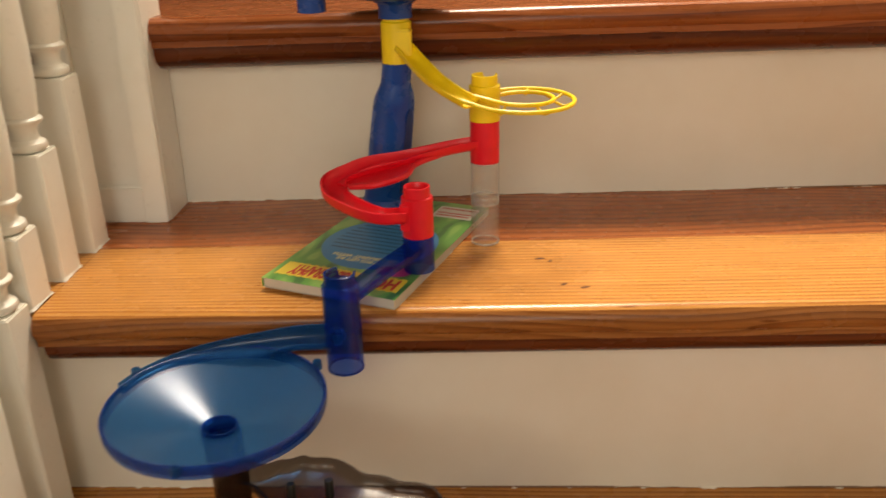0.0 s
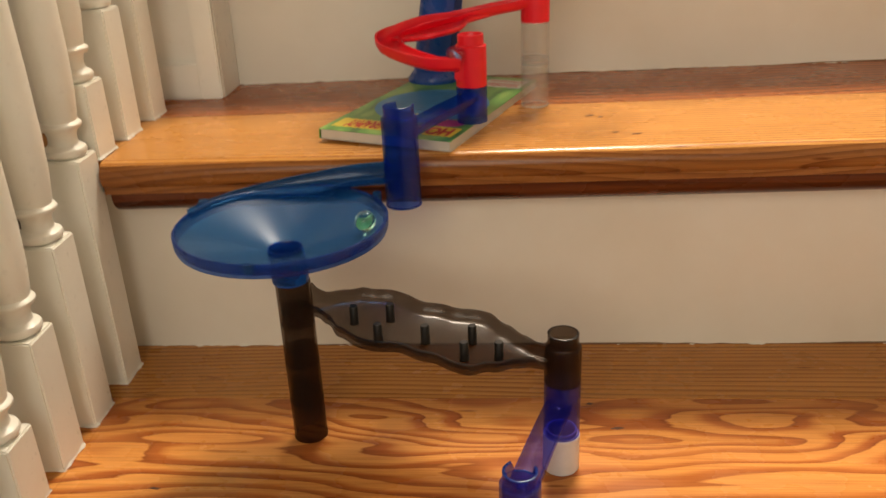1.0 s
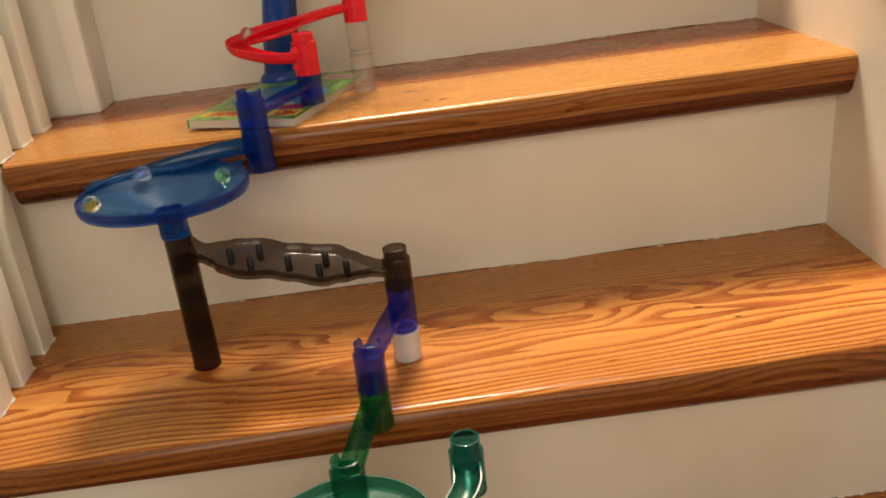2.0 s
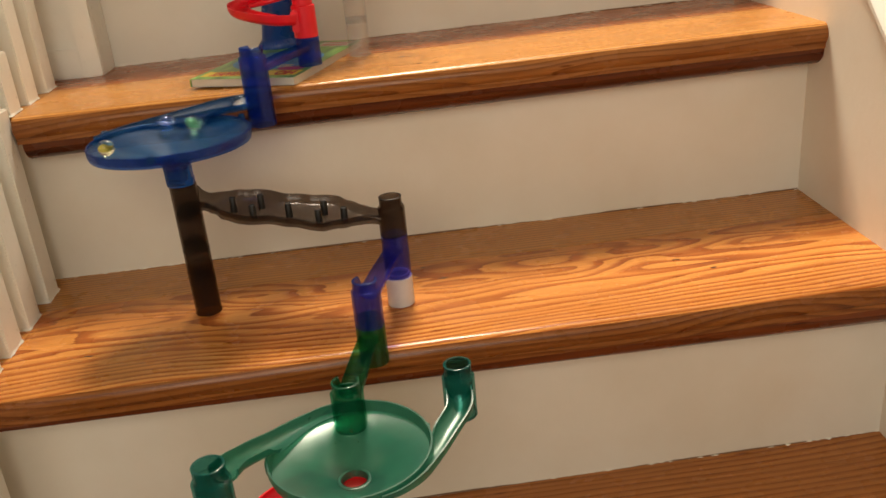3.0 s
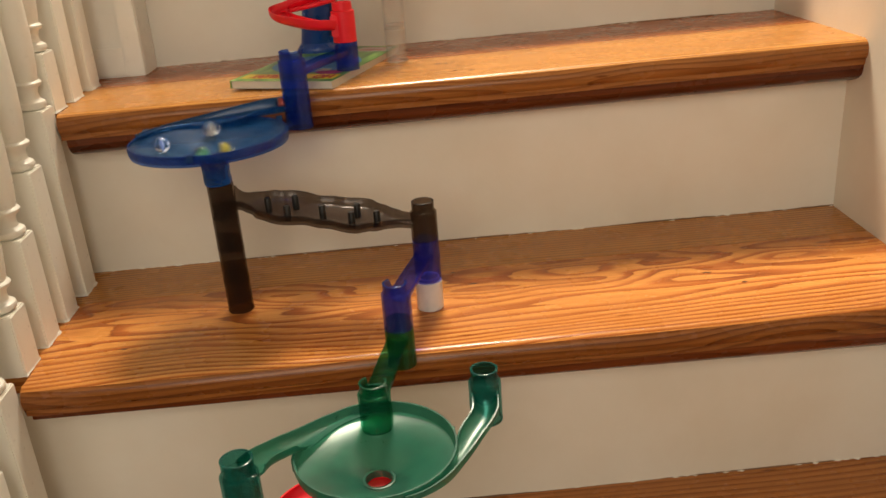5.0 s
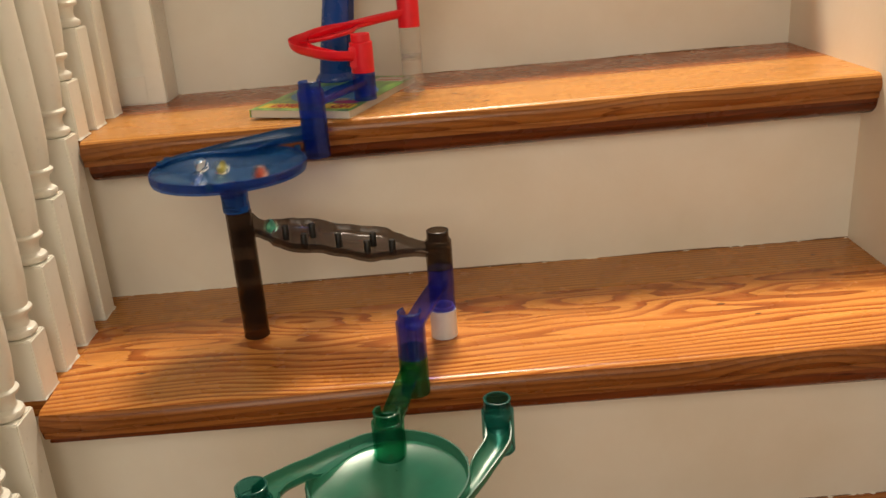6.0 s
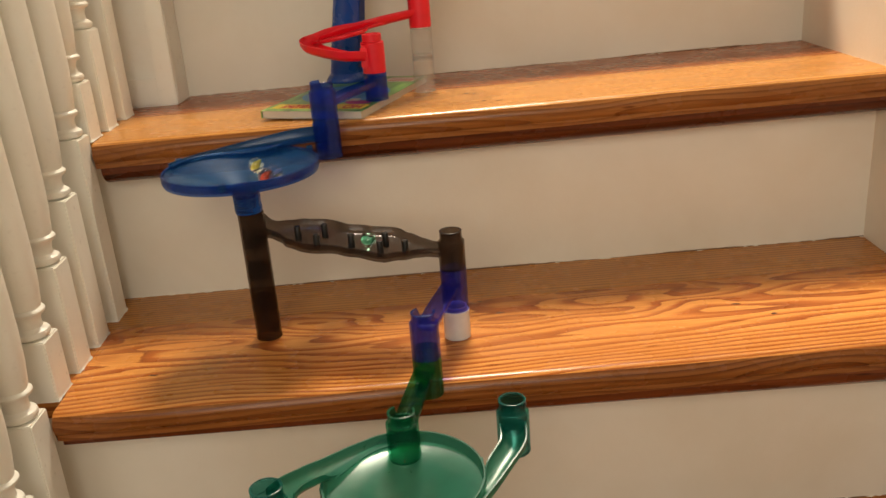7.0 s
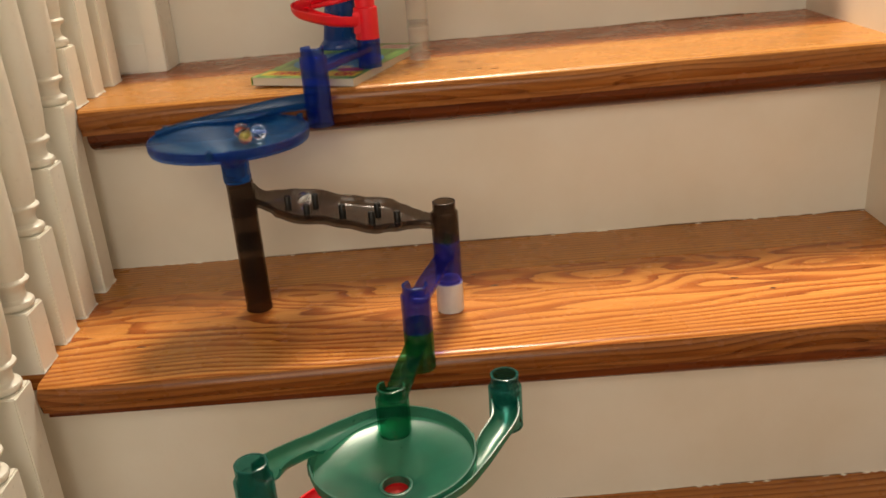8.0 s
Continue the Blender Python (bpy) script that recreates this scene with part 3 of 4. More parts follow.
# ---- the marble run ----
RUN = "pieces of the marble run"
P, B, C, E_AX = (-0.1235, 0.4520), (0.0868, 0.4120), (0.0522, 0.3050), (0.0280, 0.1980)
H, I, K, N = (-0.0395, 0.5205), (0.0160, 0.6230), (0.0768, 0.7110), (-0.0085, 0.7650)
F, G = (0.1220, 0.2050), (-0.0660, 0.0870)
FUN, BOWL = (-0.1250, 0.4480), (0.0275, 0.1480)


def piece(name, label, category):
    return thing(name, label, category, RUN)


def ramp_piece(name, label, a, za0, za1, b, floor_a, floor_b, mat, lip=True):
    """A tube on axis a with a channel that leads down to the collar at b."""
    ob = piece(name, label, "marble run ramp")
    part("tube", tube(a, za0, za1, LIP if lip else 0.0), mat, ob)
    d = Vector((b[0] - a[0], b[1] - a[1], 0))
    u = d.normalized()
    p0 = Vector((a[0], a[1], floor_a)) + u * 0.004
    p1 = Vector((b[0], b[1], floor_b)) - u * 0.0105
    part("channel", trough([p0, p0.lerp(p1, 0.12) - Vector((0, 0, 0.001)), p0.lerp(p1, 0.5), p1], 0.0088, 0.0085, 0.0085, steps=6), mat, ob)
    return ob


# support column of the funnel
col = piece("tube_column", "smoky black see-through column of stacked tubes on the tread", "marble run tube")
for z in (0.0004, 0.0372, 0.0740):
    part("tube", tube(P, z, z + 0.0364, 0.0135, flare=0.0003), SMOKE, col)


def peg_tray():
    ob = piece("peg_tray", "smoky grey see-through wavy tray with seven upright pegs", "marble run tray")
    part("tube", tube(P, 0.1108, 0.1478, 0.006), SMOKE, ob)
    outlet = part("tube", tube(B, 0.0800, 0.1108, 0.0105), SMOKE, ob)
    part("rim", tube_rim(B, 0.1108, 0.0105), EDGE_SMOKE, outlet)
    a, b = Vector((*P, 0.122)), Vector((*B, 0.0970))
    length = (b - a).xy.length
    u = (b - a) / length
    c = Vector((0, 0, 1)).cross(u).normalized()
    n = u.cross(c).normalized()
    widths = [(0.010, 0.0055), (0.018, 0.0075), (0.032, 0.0185), (0.046, 0.029), (0.062, 0.0345), (0.080, 0.0325), (0.100, 0.029), (0.118, 0.0300), (0.136, 0.0345), (0.150, 0.0330), (0.166, 0.0240),
              (0.182, 0.0140), (0.193, 0.0090), (0.203, 0.008)]
    loops = []
    for s in np.linspace(0.010, 0.203, 60):
        k = max(i for i, w in enumerate(widths) if w[0] <= s + 1e-9)
        k = min(k, len(widths) - 2)
        t = (s - widths[k][0]) / (widths[k + 1][0] - widths[k][0])
        t = t * t * (3 - 2 * t)
        w = widths[k][1] * (1 - t) + widths[k + 1][1] * t
        mid = a + u * s + c * (0.008 - 0.015 * (s - 0.02) / 0.18) * fade(s, 0.008, 0.034)
        rim = 0.0088
        gusset = rim + 0.013 * math.exp(-(s - 0.010) / 0.0070)
        w = 1.04 * w + 0.0016 * math.sin(2 * math.pi * (s - 0.028) / 0.037) * fade(s, 0.03, 0.05) * (1 - fade(s, 0.15, 0.18))
        v = w + 0.0040 * fade(s, 0.03, 0.06) * (1 - fade(s, 0.165, 0.19))
        inner = [(-v, rim), (-v + 0.0008, 0.004), (-v + 0.003, 0.0012), (-v + 0.007, 0.0), (0, -0.0002), (w - 0.007, 0.0), (w - 0.003, 0.0012), (w - 0.0008, 0.004), (w, gusset)]
        outer = [(w + 0.0030, gusset), (w + 0.0016, 0.0035), (w - 0.001, -0.0006), (w - 0.006, -0.0017), (0, -0.0018), (-v + 0.006, -0.0022), (-v + 0.001, -0.0016), (-v - 0.0018, 0.0025), (-v - 0.0030, rim)]
        loops.append([mid + c * x + n * z for x, z in inner + outer])
    tray = part("tray", loft(loops), SMOKE_TRAY, ob)
    solid = clear_plastic("smoke_pegs", (0.10, 0.08, 0.07), (0.016, 0.013, 0.010), 0.85, 0.38, 0.06, 0.008)
    for s, x in ((0.0505, -0.0033), (0.0758, 0.0106), (0.0762, -0.0217), (0.1102, -0.0109), (0.1435, -0.0233), (0.144, 0.0021), (0.1679, -0.0141)):
        q = a + u * s + c * x
        part("peg", lathe([(0, -0.0008), (0.0035, -0.0008), (0.0033, 0.0140), (0.0028, 0.0147), (0, 0.0147)], seg=16), solid, tray).matrix_basis = Matrix.Translation(q)


peg_tray()


# ---- the blue funnel ----
def fun_z(r):
    """Height of the funnel's inside at radius r."""
    s = min(1.0, max(0.0, (r - 0.0135) / 0.0635))
    return 0.1750 + 0.0225 * s


def funnel():
    ob = piece("funnel", "translucent blue plastic funnel dish with a curved inlet channel", "marble run funnel")
    rs = [0.0135, 0.0150, 0.0170, 0.0200, 0.0250, 0.0300, 0.0360, 0.0420, 0.0480, 0.0540, 0.0600, 0.0660, 0.0710, 0.0750]
    inside = [(r, fun_z(r)) for r in rs]
    prof = [(0.0118, 0.158), (0.0120, 0.1770), (0.0132, 0.1772)] + inside + [(0.0772, 0.1974), (0.0784, 0.1982), (0.0788, 0.1999), (0.0802, 0.2001), (0.0808, 0.1992), (0.0804, 0.1938), (0.0788, 0.1918)]
    prof += [(r, fun_z(r) - 0.0022) for r in rs[::-1]] + [(0.0132, 0.150)]
    dish_part = part("dish", lathe_cut(prof, *FUN, 80, lambda d, z: z - max(0.0, z - 0.1985) * fade(d, 82, 96) * (1 - fade(d, 112, 135))), BLUE_CLEAR, ob)
    part("rim", lathe_cut([(0.0786, 0.1996), (0.0790, 0.2005), (0.0803, 0.2008), (0.0813, 0.1998), (0.0811, 0.1932), (0.0798, 0.1896), (0.0788, 0.1898), (0.0805, 0.1935), (0.0806, 0.1990), (0.0800, 0.1998)], *FUN, 80,
                          lambda d, z: z - max(0.0, z - 0.1985) * fade(d, 82, 96) * (1 - fade(d, 112, 135))), EDGE_BLUE, dish_part, "deeper blue thick edge")
    part("collar", lathe([(0.0116, 0.1660), (0.0136, 0.1660), (0.0140, 0.1758), (0.0134, 0.1780), (0.0124, 0.1780), (0.0117, 0.1765)], *FUN), EDGE_BLUE, dish_part, "raised ring round the hole")
    part("neck", lathe([(0.0122, 0.1484), (0.0142, 0.1484), (0.0146, 0.1520), (0.0146, 0.1545), (0.0140, 0.1550), (0.0140, 0.1640), (0.0144, 0.1644), (0.0144, 0.1656), (0.0140, 0.1660), (0.0140, 0.1690), (0.0122, 0.1690)], P[0] - 0.0008, P[1] - 0.002), NECK_BLUE, ob)
    path = [(H[0] - 0.012, H[1] + 0.0010, 0.2035), (-0.078, 0.5240, 0.2010), (-0.106, 0.5220, 0.1990), (-0.1336, 0.5210, 0.1980), (-0.1586, 0.5156, 0.1985), (-0.1787, 0.5039, 0.2000), (-0.1935, 0.4850, 0.2010), (-0.2015, 0.4640, 0.2015)]
    part("inlet_channel", trough(path, lambda s: 0.0095 - 0.0080 * fade(s, 0.22, 0.78), lambda s: 0.0075 * (1 - fade(s, 0.16, 0.32)), lambda s: 0.0145 - 0.0125 * fade(s, 0.08, 0.85), steps=8, bend_l=lambda s: 1 - 0.9 * fade(s, 0.18, 0.35)), BLUE_CLEAR, ob)
    part("web", box(-0.0985, -0.0965, 0.510, 0.5245, 0.1965, 0.2015, 0.0004), BLUE_CLEAR, ob)
    for deg in (37, 152, 268):
        a = radians(deg)
        q = Vector((FUN[0] + 0.0835 * math.cos(a), FUN[1] + 0.0835 * math.sin(a), 0.1960))
        part("lug", lathe([(0.0016, 0), (0.0036, 0), (0.0038, 0.0035), (0.0036, 0.007), (0.0018, 0.007)], seg=16), BLUE_CLEAR, dish_part).matrix_basis = Matrix.Translation(q)
    return ob


funnel()

# blue drop tube beside the upper nose, and the ramp that feeds it from the book
drop = piece("drop_tube", "deep blue see-through tube with a notched collar beside the tread's nose", "marble run tube")
upper = part("upper_tube", tube(H, 0.2225, 0.2590, 0.0092, (heading(H, I), 82), 0.0149), BLUE_TUBE, drop)
part("rim", tube_rim(H, 0.2590, 0.0092, (heading(H, I), 82), 0.0149), EDGE_BLUE, upper)
part("lower_rim", foot_rim(H, 0.1840, 0.0149), EDGE_BLUE, drop)
part("lower_tube", tube(H, 0.1845, 0.2222, 0.0, None, 0.0149), BLUE_TUBE, drop)
ramp_piece("ramp", "deep blue see-through ramp with a tube standing on the book", I, BOOK_TOP + 0.0006, 0.2590, H, 0.2440, 0.2390, BLUE_TUBE, False)

# red curve on top of it
red = piece("curved_ramp", "bright red plastic curved ramp between two tubes", "marble run ramp")
part("tube", tube(I, 0.2592, 0.2955, 0.0095), RED, red)
part("entry_tube", tube(K, 0.3000, 0.3404, 0.003), RED, red)
path = [(K[0] - 0.006, K[1] - 0.001, 0.3140), (0.050, 0.7085, 0.3110), (0.022, 0.7010, 0.3070), (-0.008, 0.6920, 0.3020), (-0.040, 0.6820, 0.2970), (-0.0605, 0.6640, 0.2930), (-0.0575, 0.6360, 0.2875),
        (-0.0380, 0.6160, 0.2825), (-0.016, 0.6060, 0.2785), (I[0] - 0.012, 0.6110, 0.2765)]


def bulge(s):
    return 0.0095 + 0.0075 * math.exp(-((s - 0.40) / 0.13) ** 2)


part("channel", trough(path, bulge, 0.0090, lambda s: 0.0085 + 0.0025 * fade(s, 0.5, 0.8), 0.0018, 8), RED, red)
web = [Vector(q) for q in ((0.034, 0.7000, 0.3100), (0.012, 0.6760, 0.3080), (0.004, 0.6490, 0.3055), (-0.020, 0.6350, 0.3020), (-0.046, 0.6440, 0.2975), (-0.060, 0.6620, 0.2950), (-0.040, 0.6840, 0.2985), (-0.010, 0.6940, 0.3035))]
part("web", loft([[q + Vector((0, 0, dz)) for q in web] for dz in (-0.0012, 0.0010)]), RED, red)
part("web_rim", rod(web[:5], 0.0028, 8, 10), RED, red)
rim_box = box(I[0] - 0.0145, I[0] - 0.004, I[1] - 0.0135, I[1] - 0.002, 0.2655, 0.292, 0.002)
part("boss", rim_box, RED, red)

clear = piece("clear_tubes", "two stacked colourless clear plastic tubes on the tread", "marble run tube")
part("tube", tube(K, 0.2170, 0.2590, 0.006), CLEAR, clear)
part("tube", tube(K, 0.2592, 0.2998, 0.005), CLEAR, clear)
# whitish rings at the tube edges and joints, the rim highlight put into their colour
GLINT_CLEAR = clear_plastic("clear_rim_glint", (0.95, 0.95, 0.94), (0.85, 0.83, 0.80), 0.30, 0.12, 0.5, 0.10)
for z in (0.2172, 0.2586, 0.2640, 0.2990):
    part("rim", lathe([(0.0123, z - 0.0006), (0.0141, z - 0.0006), (0.0142, z), (0.0141, z + 0.0006), (0.0123, z + 0.0006)], *K), GLINT_CLEAR, clear, "moulded edge, whitened for its highlight")

# yellow rails
yel = piece("spiral_rails", "bright yellow plastic spiral of open rails with a notched tube", "marble run rails")
part("tube", tube(K, 0.3406, 0.3740, 0.0095, (60, 60), 0.0146), YELLOW, yel)
part("entry_tube", tube(N, 0.3865, 0.4262, 0.003, None, 0.0148), YELLOW, yel)
part("boss", box(N[0] - 0.001, N[0] + 0.0155, N[1] - 0.0165, N[1] + 0.001, 0.3930, 0.4200, 0.002), YELLOW, yel)
part("channel", trough([(N[0] + 0.006, N[1] - 0.010, 0.3990), (0.012, 0.738, 0.3865), (0.028, 0.714, 0.3755), (0.044, 0.694, 0.3680), (0.062, 0.6755, 0.3615)], 0.0090, 0.0075, 0.0075, 0.0018, 8), YELLOW, yel)
RING = (0.1065, 0.7060)


def spiral(r, deg0, deg1, z0, z1, lead):
    pts = list(lead)
    n = 14
    for i in range(n + 1):
        a = radians(deg0 + (deg1 - deg0) * i / n)
        pts.append((RING[0] + r * math.cos(a), RING[1] + r * math.sin(a), z0 + (z1 - z0) * i / n + 0.06 * (r * math.sin(a) + 0.045)))
    return pts


part("outer_rail", rod(spiral(0.0535, 238, 475, 0.3625, 0.352, [(0.054, 0.6690, 0.3690)]), 0.0021, 6), YELLOW, yel)
part("inner_rail", rod(spiral(0.0345, 232, 480, 0.3640, 0.3535, [(0.066, 0.6850, 0.3690)]), 0.0021, 6), YELLOW, yel)
for deg, z in ((250, 0.3605), (300, 0.3590), (352, 0.3570), (30, 0.356), (75, 0.3545)):
    a = radians(deg)
    p0, p1 = [Vector((RING[0] + r * math.cos(a), RING[1] + r * math.sin(a), z + 0.06 * (r * math.sin(a) + 0.045))) for r in (0.034, 0.054)]
    part("rung", rod([p0, p0.lerp(p1, 0.5) - Vector((0, 0, 0.004)), p1], 0.0013, 4), YELLOW, yel)

# blue bottle-shaped tower, leaning a little, and the blue dish on top
tower = piece("tower_base", "opaque blue bottle-shaped tower with arched sides on a round foot", "marble run tower")
lean = [(0.0, -0.0315, 0.7960), (1.0, N[0], N[1])]


def tower_loops(prof):
    loops = []
    for z, r, squash in prof:
        t = (z - 0.2253) / (0.3865 - 0.2253)
        cx, cy = lean[0][1] + (lean[1][1] - lean[0][1]) * t, lean[0][2] + (lean[1][2] - lean[0][2]) * t
        loops.append([(cx + r * math.cos(a), cy + r * squash * math.sin(a), z) for a in [2 * math.pi * i / 32 for i in range(32)]])
    return loops


part("body", loft(tower_loops([(0.2253, 0.0290, 1), (0.2290, 0.0292, 1), (0.2330, 0.0270, 1), (0.2380, 0.0235, 1), (0.2400, 0.0236, 1), (0.3000, 0.0228, 1), (0.3430, 0.0214, 1), (0.3520, 0.0202, 1), (0.3640, 0.0158, 1),
                              (0.3670, 0.0152, 1), (0.3864, 0.0150, 1)])), BLUE, tower)
# solid inset in darker blue, painting the shade inside the tower's arch
inset = [(0.2460, 0.0020), (0.2465, 0.0055), (0.3250, 0.0055), (0.3340, 0.0045), (0.3400, 0.0015)]
dark_blue = plastic("shaded_blue_plastic", (0.005, 0.030, 0.16), 0.4)
arch = []
for z, w in inset:
    t = (z - 0.2253) / 0.1612
    cx, cy = lean[0][1] + (lean[1][1] - lean[0][1]) * t, lean[0][2] + (lean[1][2] - lean[0][2]) * t
    r = 0.0239 - 0.0024 * t
    a0 = radians(-35)
    d, s = Vector((math.cos(a0), math.sin(a0), 0)), Vector((-math.sin(a0), math.cos(a0), 0))
    q = Vector((cx, cy, z))
    arch.append([q + d * (r + 0.0004) + s * w, q + d * (r + 0.0004) - s * w, q + d * (r - 0.004) - s * w, q + d * (r - 0.004) + s * w])
part("arched_shade_inset", loft(arch), dark_blue, tower)

dish = piece("upper_dish", "opaque blue plastic dish on a tube above the yellow piece", "marble run funnel")
part("neck", lathe([(0.0118, 0.4296), (0.0163, 0.4296), (0.0163, 0.4395), (0.0172, 0.4430), (0.0240, 0.4470), (0.0235, 0.4490), (0.0118, 0.4440)], *N), BLUE, dish)
part("dish", lathe([(0.0232, 0.4466), (0.0450, 0.4500), (0.0780, 0.4560), (0.0800, 0.4650), (0.0780, 0.4650), (0.0765, 0.4585), (0.0232, 0.4490)], *N, 60), BLUE, dish)
part("outlet_tube", tube((-0.0885, 0.7600), 0.4370, 0.4700, 0.0), BLUE, dish)
part("outlet_tube", tube((0.0905, 0.7600), 0.4480, 0.4800, 0.0), BLUE, dish)
part("arm", trough([(-0.0885, 0.760, 0.455), (-0.07, 0.762, 0.456), (-0.05, 0.764, 0.457)], 0.009, 0.008, 0.008), BLUE, dish)
part("arm", trough([(0.0905, 0.760, 0.458), (0.07, 0.762, 0.458), (0.05, 0.764, 0.458)], 0.009, 0.008, 0.008), BLUE, dish)

# ---- lower half: foot tube, violet ramp, green ramp, green bowl ----
foot = piece("foot_tube", "short plain white plastic tube standing on the tread", "marble run tube")
part("tube", tube(B, 0.0004, 0.0325, 0.004, None, 0.0143), WHITE_PLASTIC, foot)
ramp_piece("ramp", "violet-blue see-through ramp with a tube on the white foot", B, 0.0327, 0.0798, C, 0.0590, 0.0560, VIOLET, False)
cup = piece("drop_tube", "violet-blue see-through tube with a notched collar", "marble run tube")
body = part("tube", tube(C, 0.0340, 0.0705, 0.0095, (heading(C, B), 84)), VIOLET, cup)
part("rim", tube_rim(C, 0.0705, 0.0095, (heading(C, B), 84)), EDGE_BLUE, body)
ramp_piece("ramp", "green see-through ramp hanging in front of the tread's nose", C, -0.0060, 0.0338, E_AX, 0.0190, 0.0165, GREEN, True)
cup = piece("drop_tube", "green see-through tube with a notched collar above the bowl", "marble run tube")
body = part("tube", tube(E_AX, -0.0035, 0.0300, 0.0095, (heading(E_AX, C), 84)), SEA_GREEN, cup)
part("lower_rim", foot_rim(E_AX, -0.0039), EDGE_GREEN, body)
part("rim", tube_rim(E_AX, 0.0300, 0.0095, (heading(E_AX, C), 84)), EDGE_GREEN, body)


def bowl_z(r):
    s = min(1.0, max(0.0, (r - 0.013) / 0.049))
    return -0.0215 + 0.0235 * (0.35 * s + 0.65 * (1 - (1 - s) ** 2))


def bowl():
    ob = piece("bowl", "translucent green plastic bowl with two curved inlet channels", "marble run bowl")
    rs = np.linspace(0.013, 0.062, 14)
    prof = [(0.0105, -0.0265), (0.0108, -0.0200), (0.0118, -0.0195)] + [(r, bowl_z(r)) for r in rs] + [(0.0632, 0.0060), (0.0637, 0.0112), (0.0651, 0.0112), (0.0655, 0.0060), (0.0640, 0.0005)]
    prof += [(r, bowl_z(r) - 0.0021) for r in rs[::-1]] + [(0.0122, -0.0265)]
    dish_part = part("dish", lathe_cut(prof, *BOWL, 90, lambda d, z: z - 0.85 * max(0.0, z - 0.0012) * fade(d, 96, 118) * (1 - fade(d, 166, 174))), BOWL_GREEN, ob)
    part("inlet_channel", trough([(G[0] + 0.006, G[1] + 0.011, 0.0310), (-0.0560, 0.122, 0.0225), (-0.0465, 0.147, 0.0125), (-0.0335, 0.1665, 0.0070), (-0.0139, 0.1920, 0.0030), (0.0045, 0.2047, 0.0035), (0.0197, 0.2090, 0.0040)],
                                  lambda s: 0.0095 - 0.0065 * fade(s, 0.38, 0.80), lambda s: 0.0120 - 0.0050 * s, lambda s: 0.0085 * (1 - fade(s, 0.36, 0.48)), steps=8, bend_r=lambda s: 1 - fade(s, 0.38, 0.55)), BOWL_GREEN, ob)
    part("inlet_channel", trough([(F[0] - 0.001, F[1] - 0.006, 0.0110), (0.1185, 0.177, 0.0075), (0.1045, 0.1545, 0.0030), (0.0928, 0.1320, 0.0010), (0.0798, 0.1088, 0.0015), (0.0642, 0.0940, 0.0035), (0.0480, 0.0862, 0.0055)],
                                  lambda s: 0.0098 - 0.0083 * fade(s, 0.24, 0.78), lambda s: 0.0100 - 0.0062 * fade(s, 0.3, 1.0), lambda s: 0.0085 * (1 - fade(s, 0.3, 0.50)), steps=8, bend_r=lambda s: 1 - fade(s, 0.35, 0.55)), BOWL_GREEN, ob)
    part("hole_ring", lathe([(0.0112, -0.0210), (0.0132, -0.0214), (0.0134, -0.0204), (0.0128, -0.0201), (0.0118, -0.0201), (0.0112, -0.0204)], *BOWL), BOWL_GREEN, dish_part)
    inlet = part("tube", tube(F, -0.0110, 0.0270, 0.0110), TEAL, ob)
    part("lower_rim", foot_rim(F, -0.0115), EDGE_TEAL, inlet)
    part("rim", tube_rim(F, 0.0270, 0.0110), EDGE_TEAL, inlet)
    part("tab", box(-0.0385, -0.0365, 0.140, 0.149, 0.000, 0.011, 0.0005), BOWL_GREEN, ob)
    part("tab", box(0.0905, 0.0925, 0.164, 0.172, -0.001, 0.0065, 0.0005), BOWL_GREEN, ob)


bowl()
col = piece("tube_column", "dark teal see-through column of stacked tubes on the lower tread", "marble run tube")
z = -0.2136
while z < 0.0:
    part("tube", tube(G, z, z + 0.0366, 0.006), TEAL, col)
    z += 0.0370
top_tube = part("top_tube", tube(G, z, 0.0425, 0.0120), TEAL, col)
part("rim", tube_rim(G, 0.0425, 0.0120), EDGE_TEAL, top_tube)
low = piece("curved_ramp", "bright red plastic curved ramp underneath the green bowl", "marble run ramp")
part("channel", trough([(0.0420, 0.150, -0.041), (0.0275, 0.162, -0.042), (0.005, 0.172, -0.045), (-0.020, 0.176, -0.050), (-0.045, 0.165, -0.056), (-0.055, 0.135, -0.062), (G[0] + 0.012, G[1] + 0.008, -0.068)], 0.0125, 0.010, 0.010, 0.0018), RED, low)
part("tube", tube(BOWL, -0.080, -0.0272, 0.0), RED, low)
part("cup_floor", lathe([(0, -0.0300), (0.0060, -0.0302), (0.0118, -0.0290), (0.0118, -0.0320), (0, -0.0325)], *BOWL), RED, low)

# ---- marbles ----
MARBLE_R = 0.0079


def marble(name, label, glass_colour, swirl_colour, vane=0.0034):
    ob = thing(name, label, "marble", "glass marbles")
    bm = bmesh.new()
    bmesh.ops.create_uvsphere(bm, u_segments=28, v_segments=18, radius=MARBLE_R)
    part("glass_ball", bm, glass(name + "_glass", glass_colour), ob)
    loops = []
    for i in range(15):
        z = -0.0058 + 0.0116 * i / 14
        w = vane * math.sqrt(max(0.02, 1 - (z / 0.0062) ** 2))
        a = z * 240
        d, s = Vector((math.cos(a), math.sin(a), 0)), Vector((-math.sin(a), math.cos(a), 0))
        q = Vector((0, 0, z))
        loops.append([q + d * w, q + s * 0.0009, q - d * w, q - s * 0.0009])
    part("swirl", loft(loops), plastic(name + "_swirl", swirl_colour, 0.4), ob)
    return ob


green_marble = marble("green_marble", "clear green glass marble with a pale twisted vane", (0.50, 0.84, 0.66), (0.24, 0.56, 0.38))
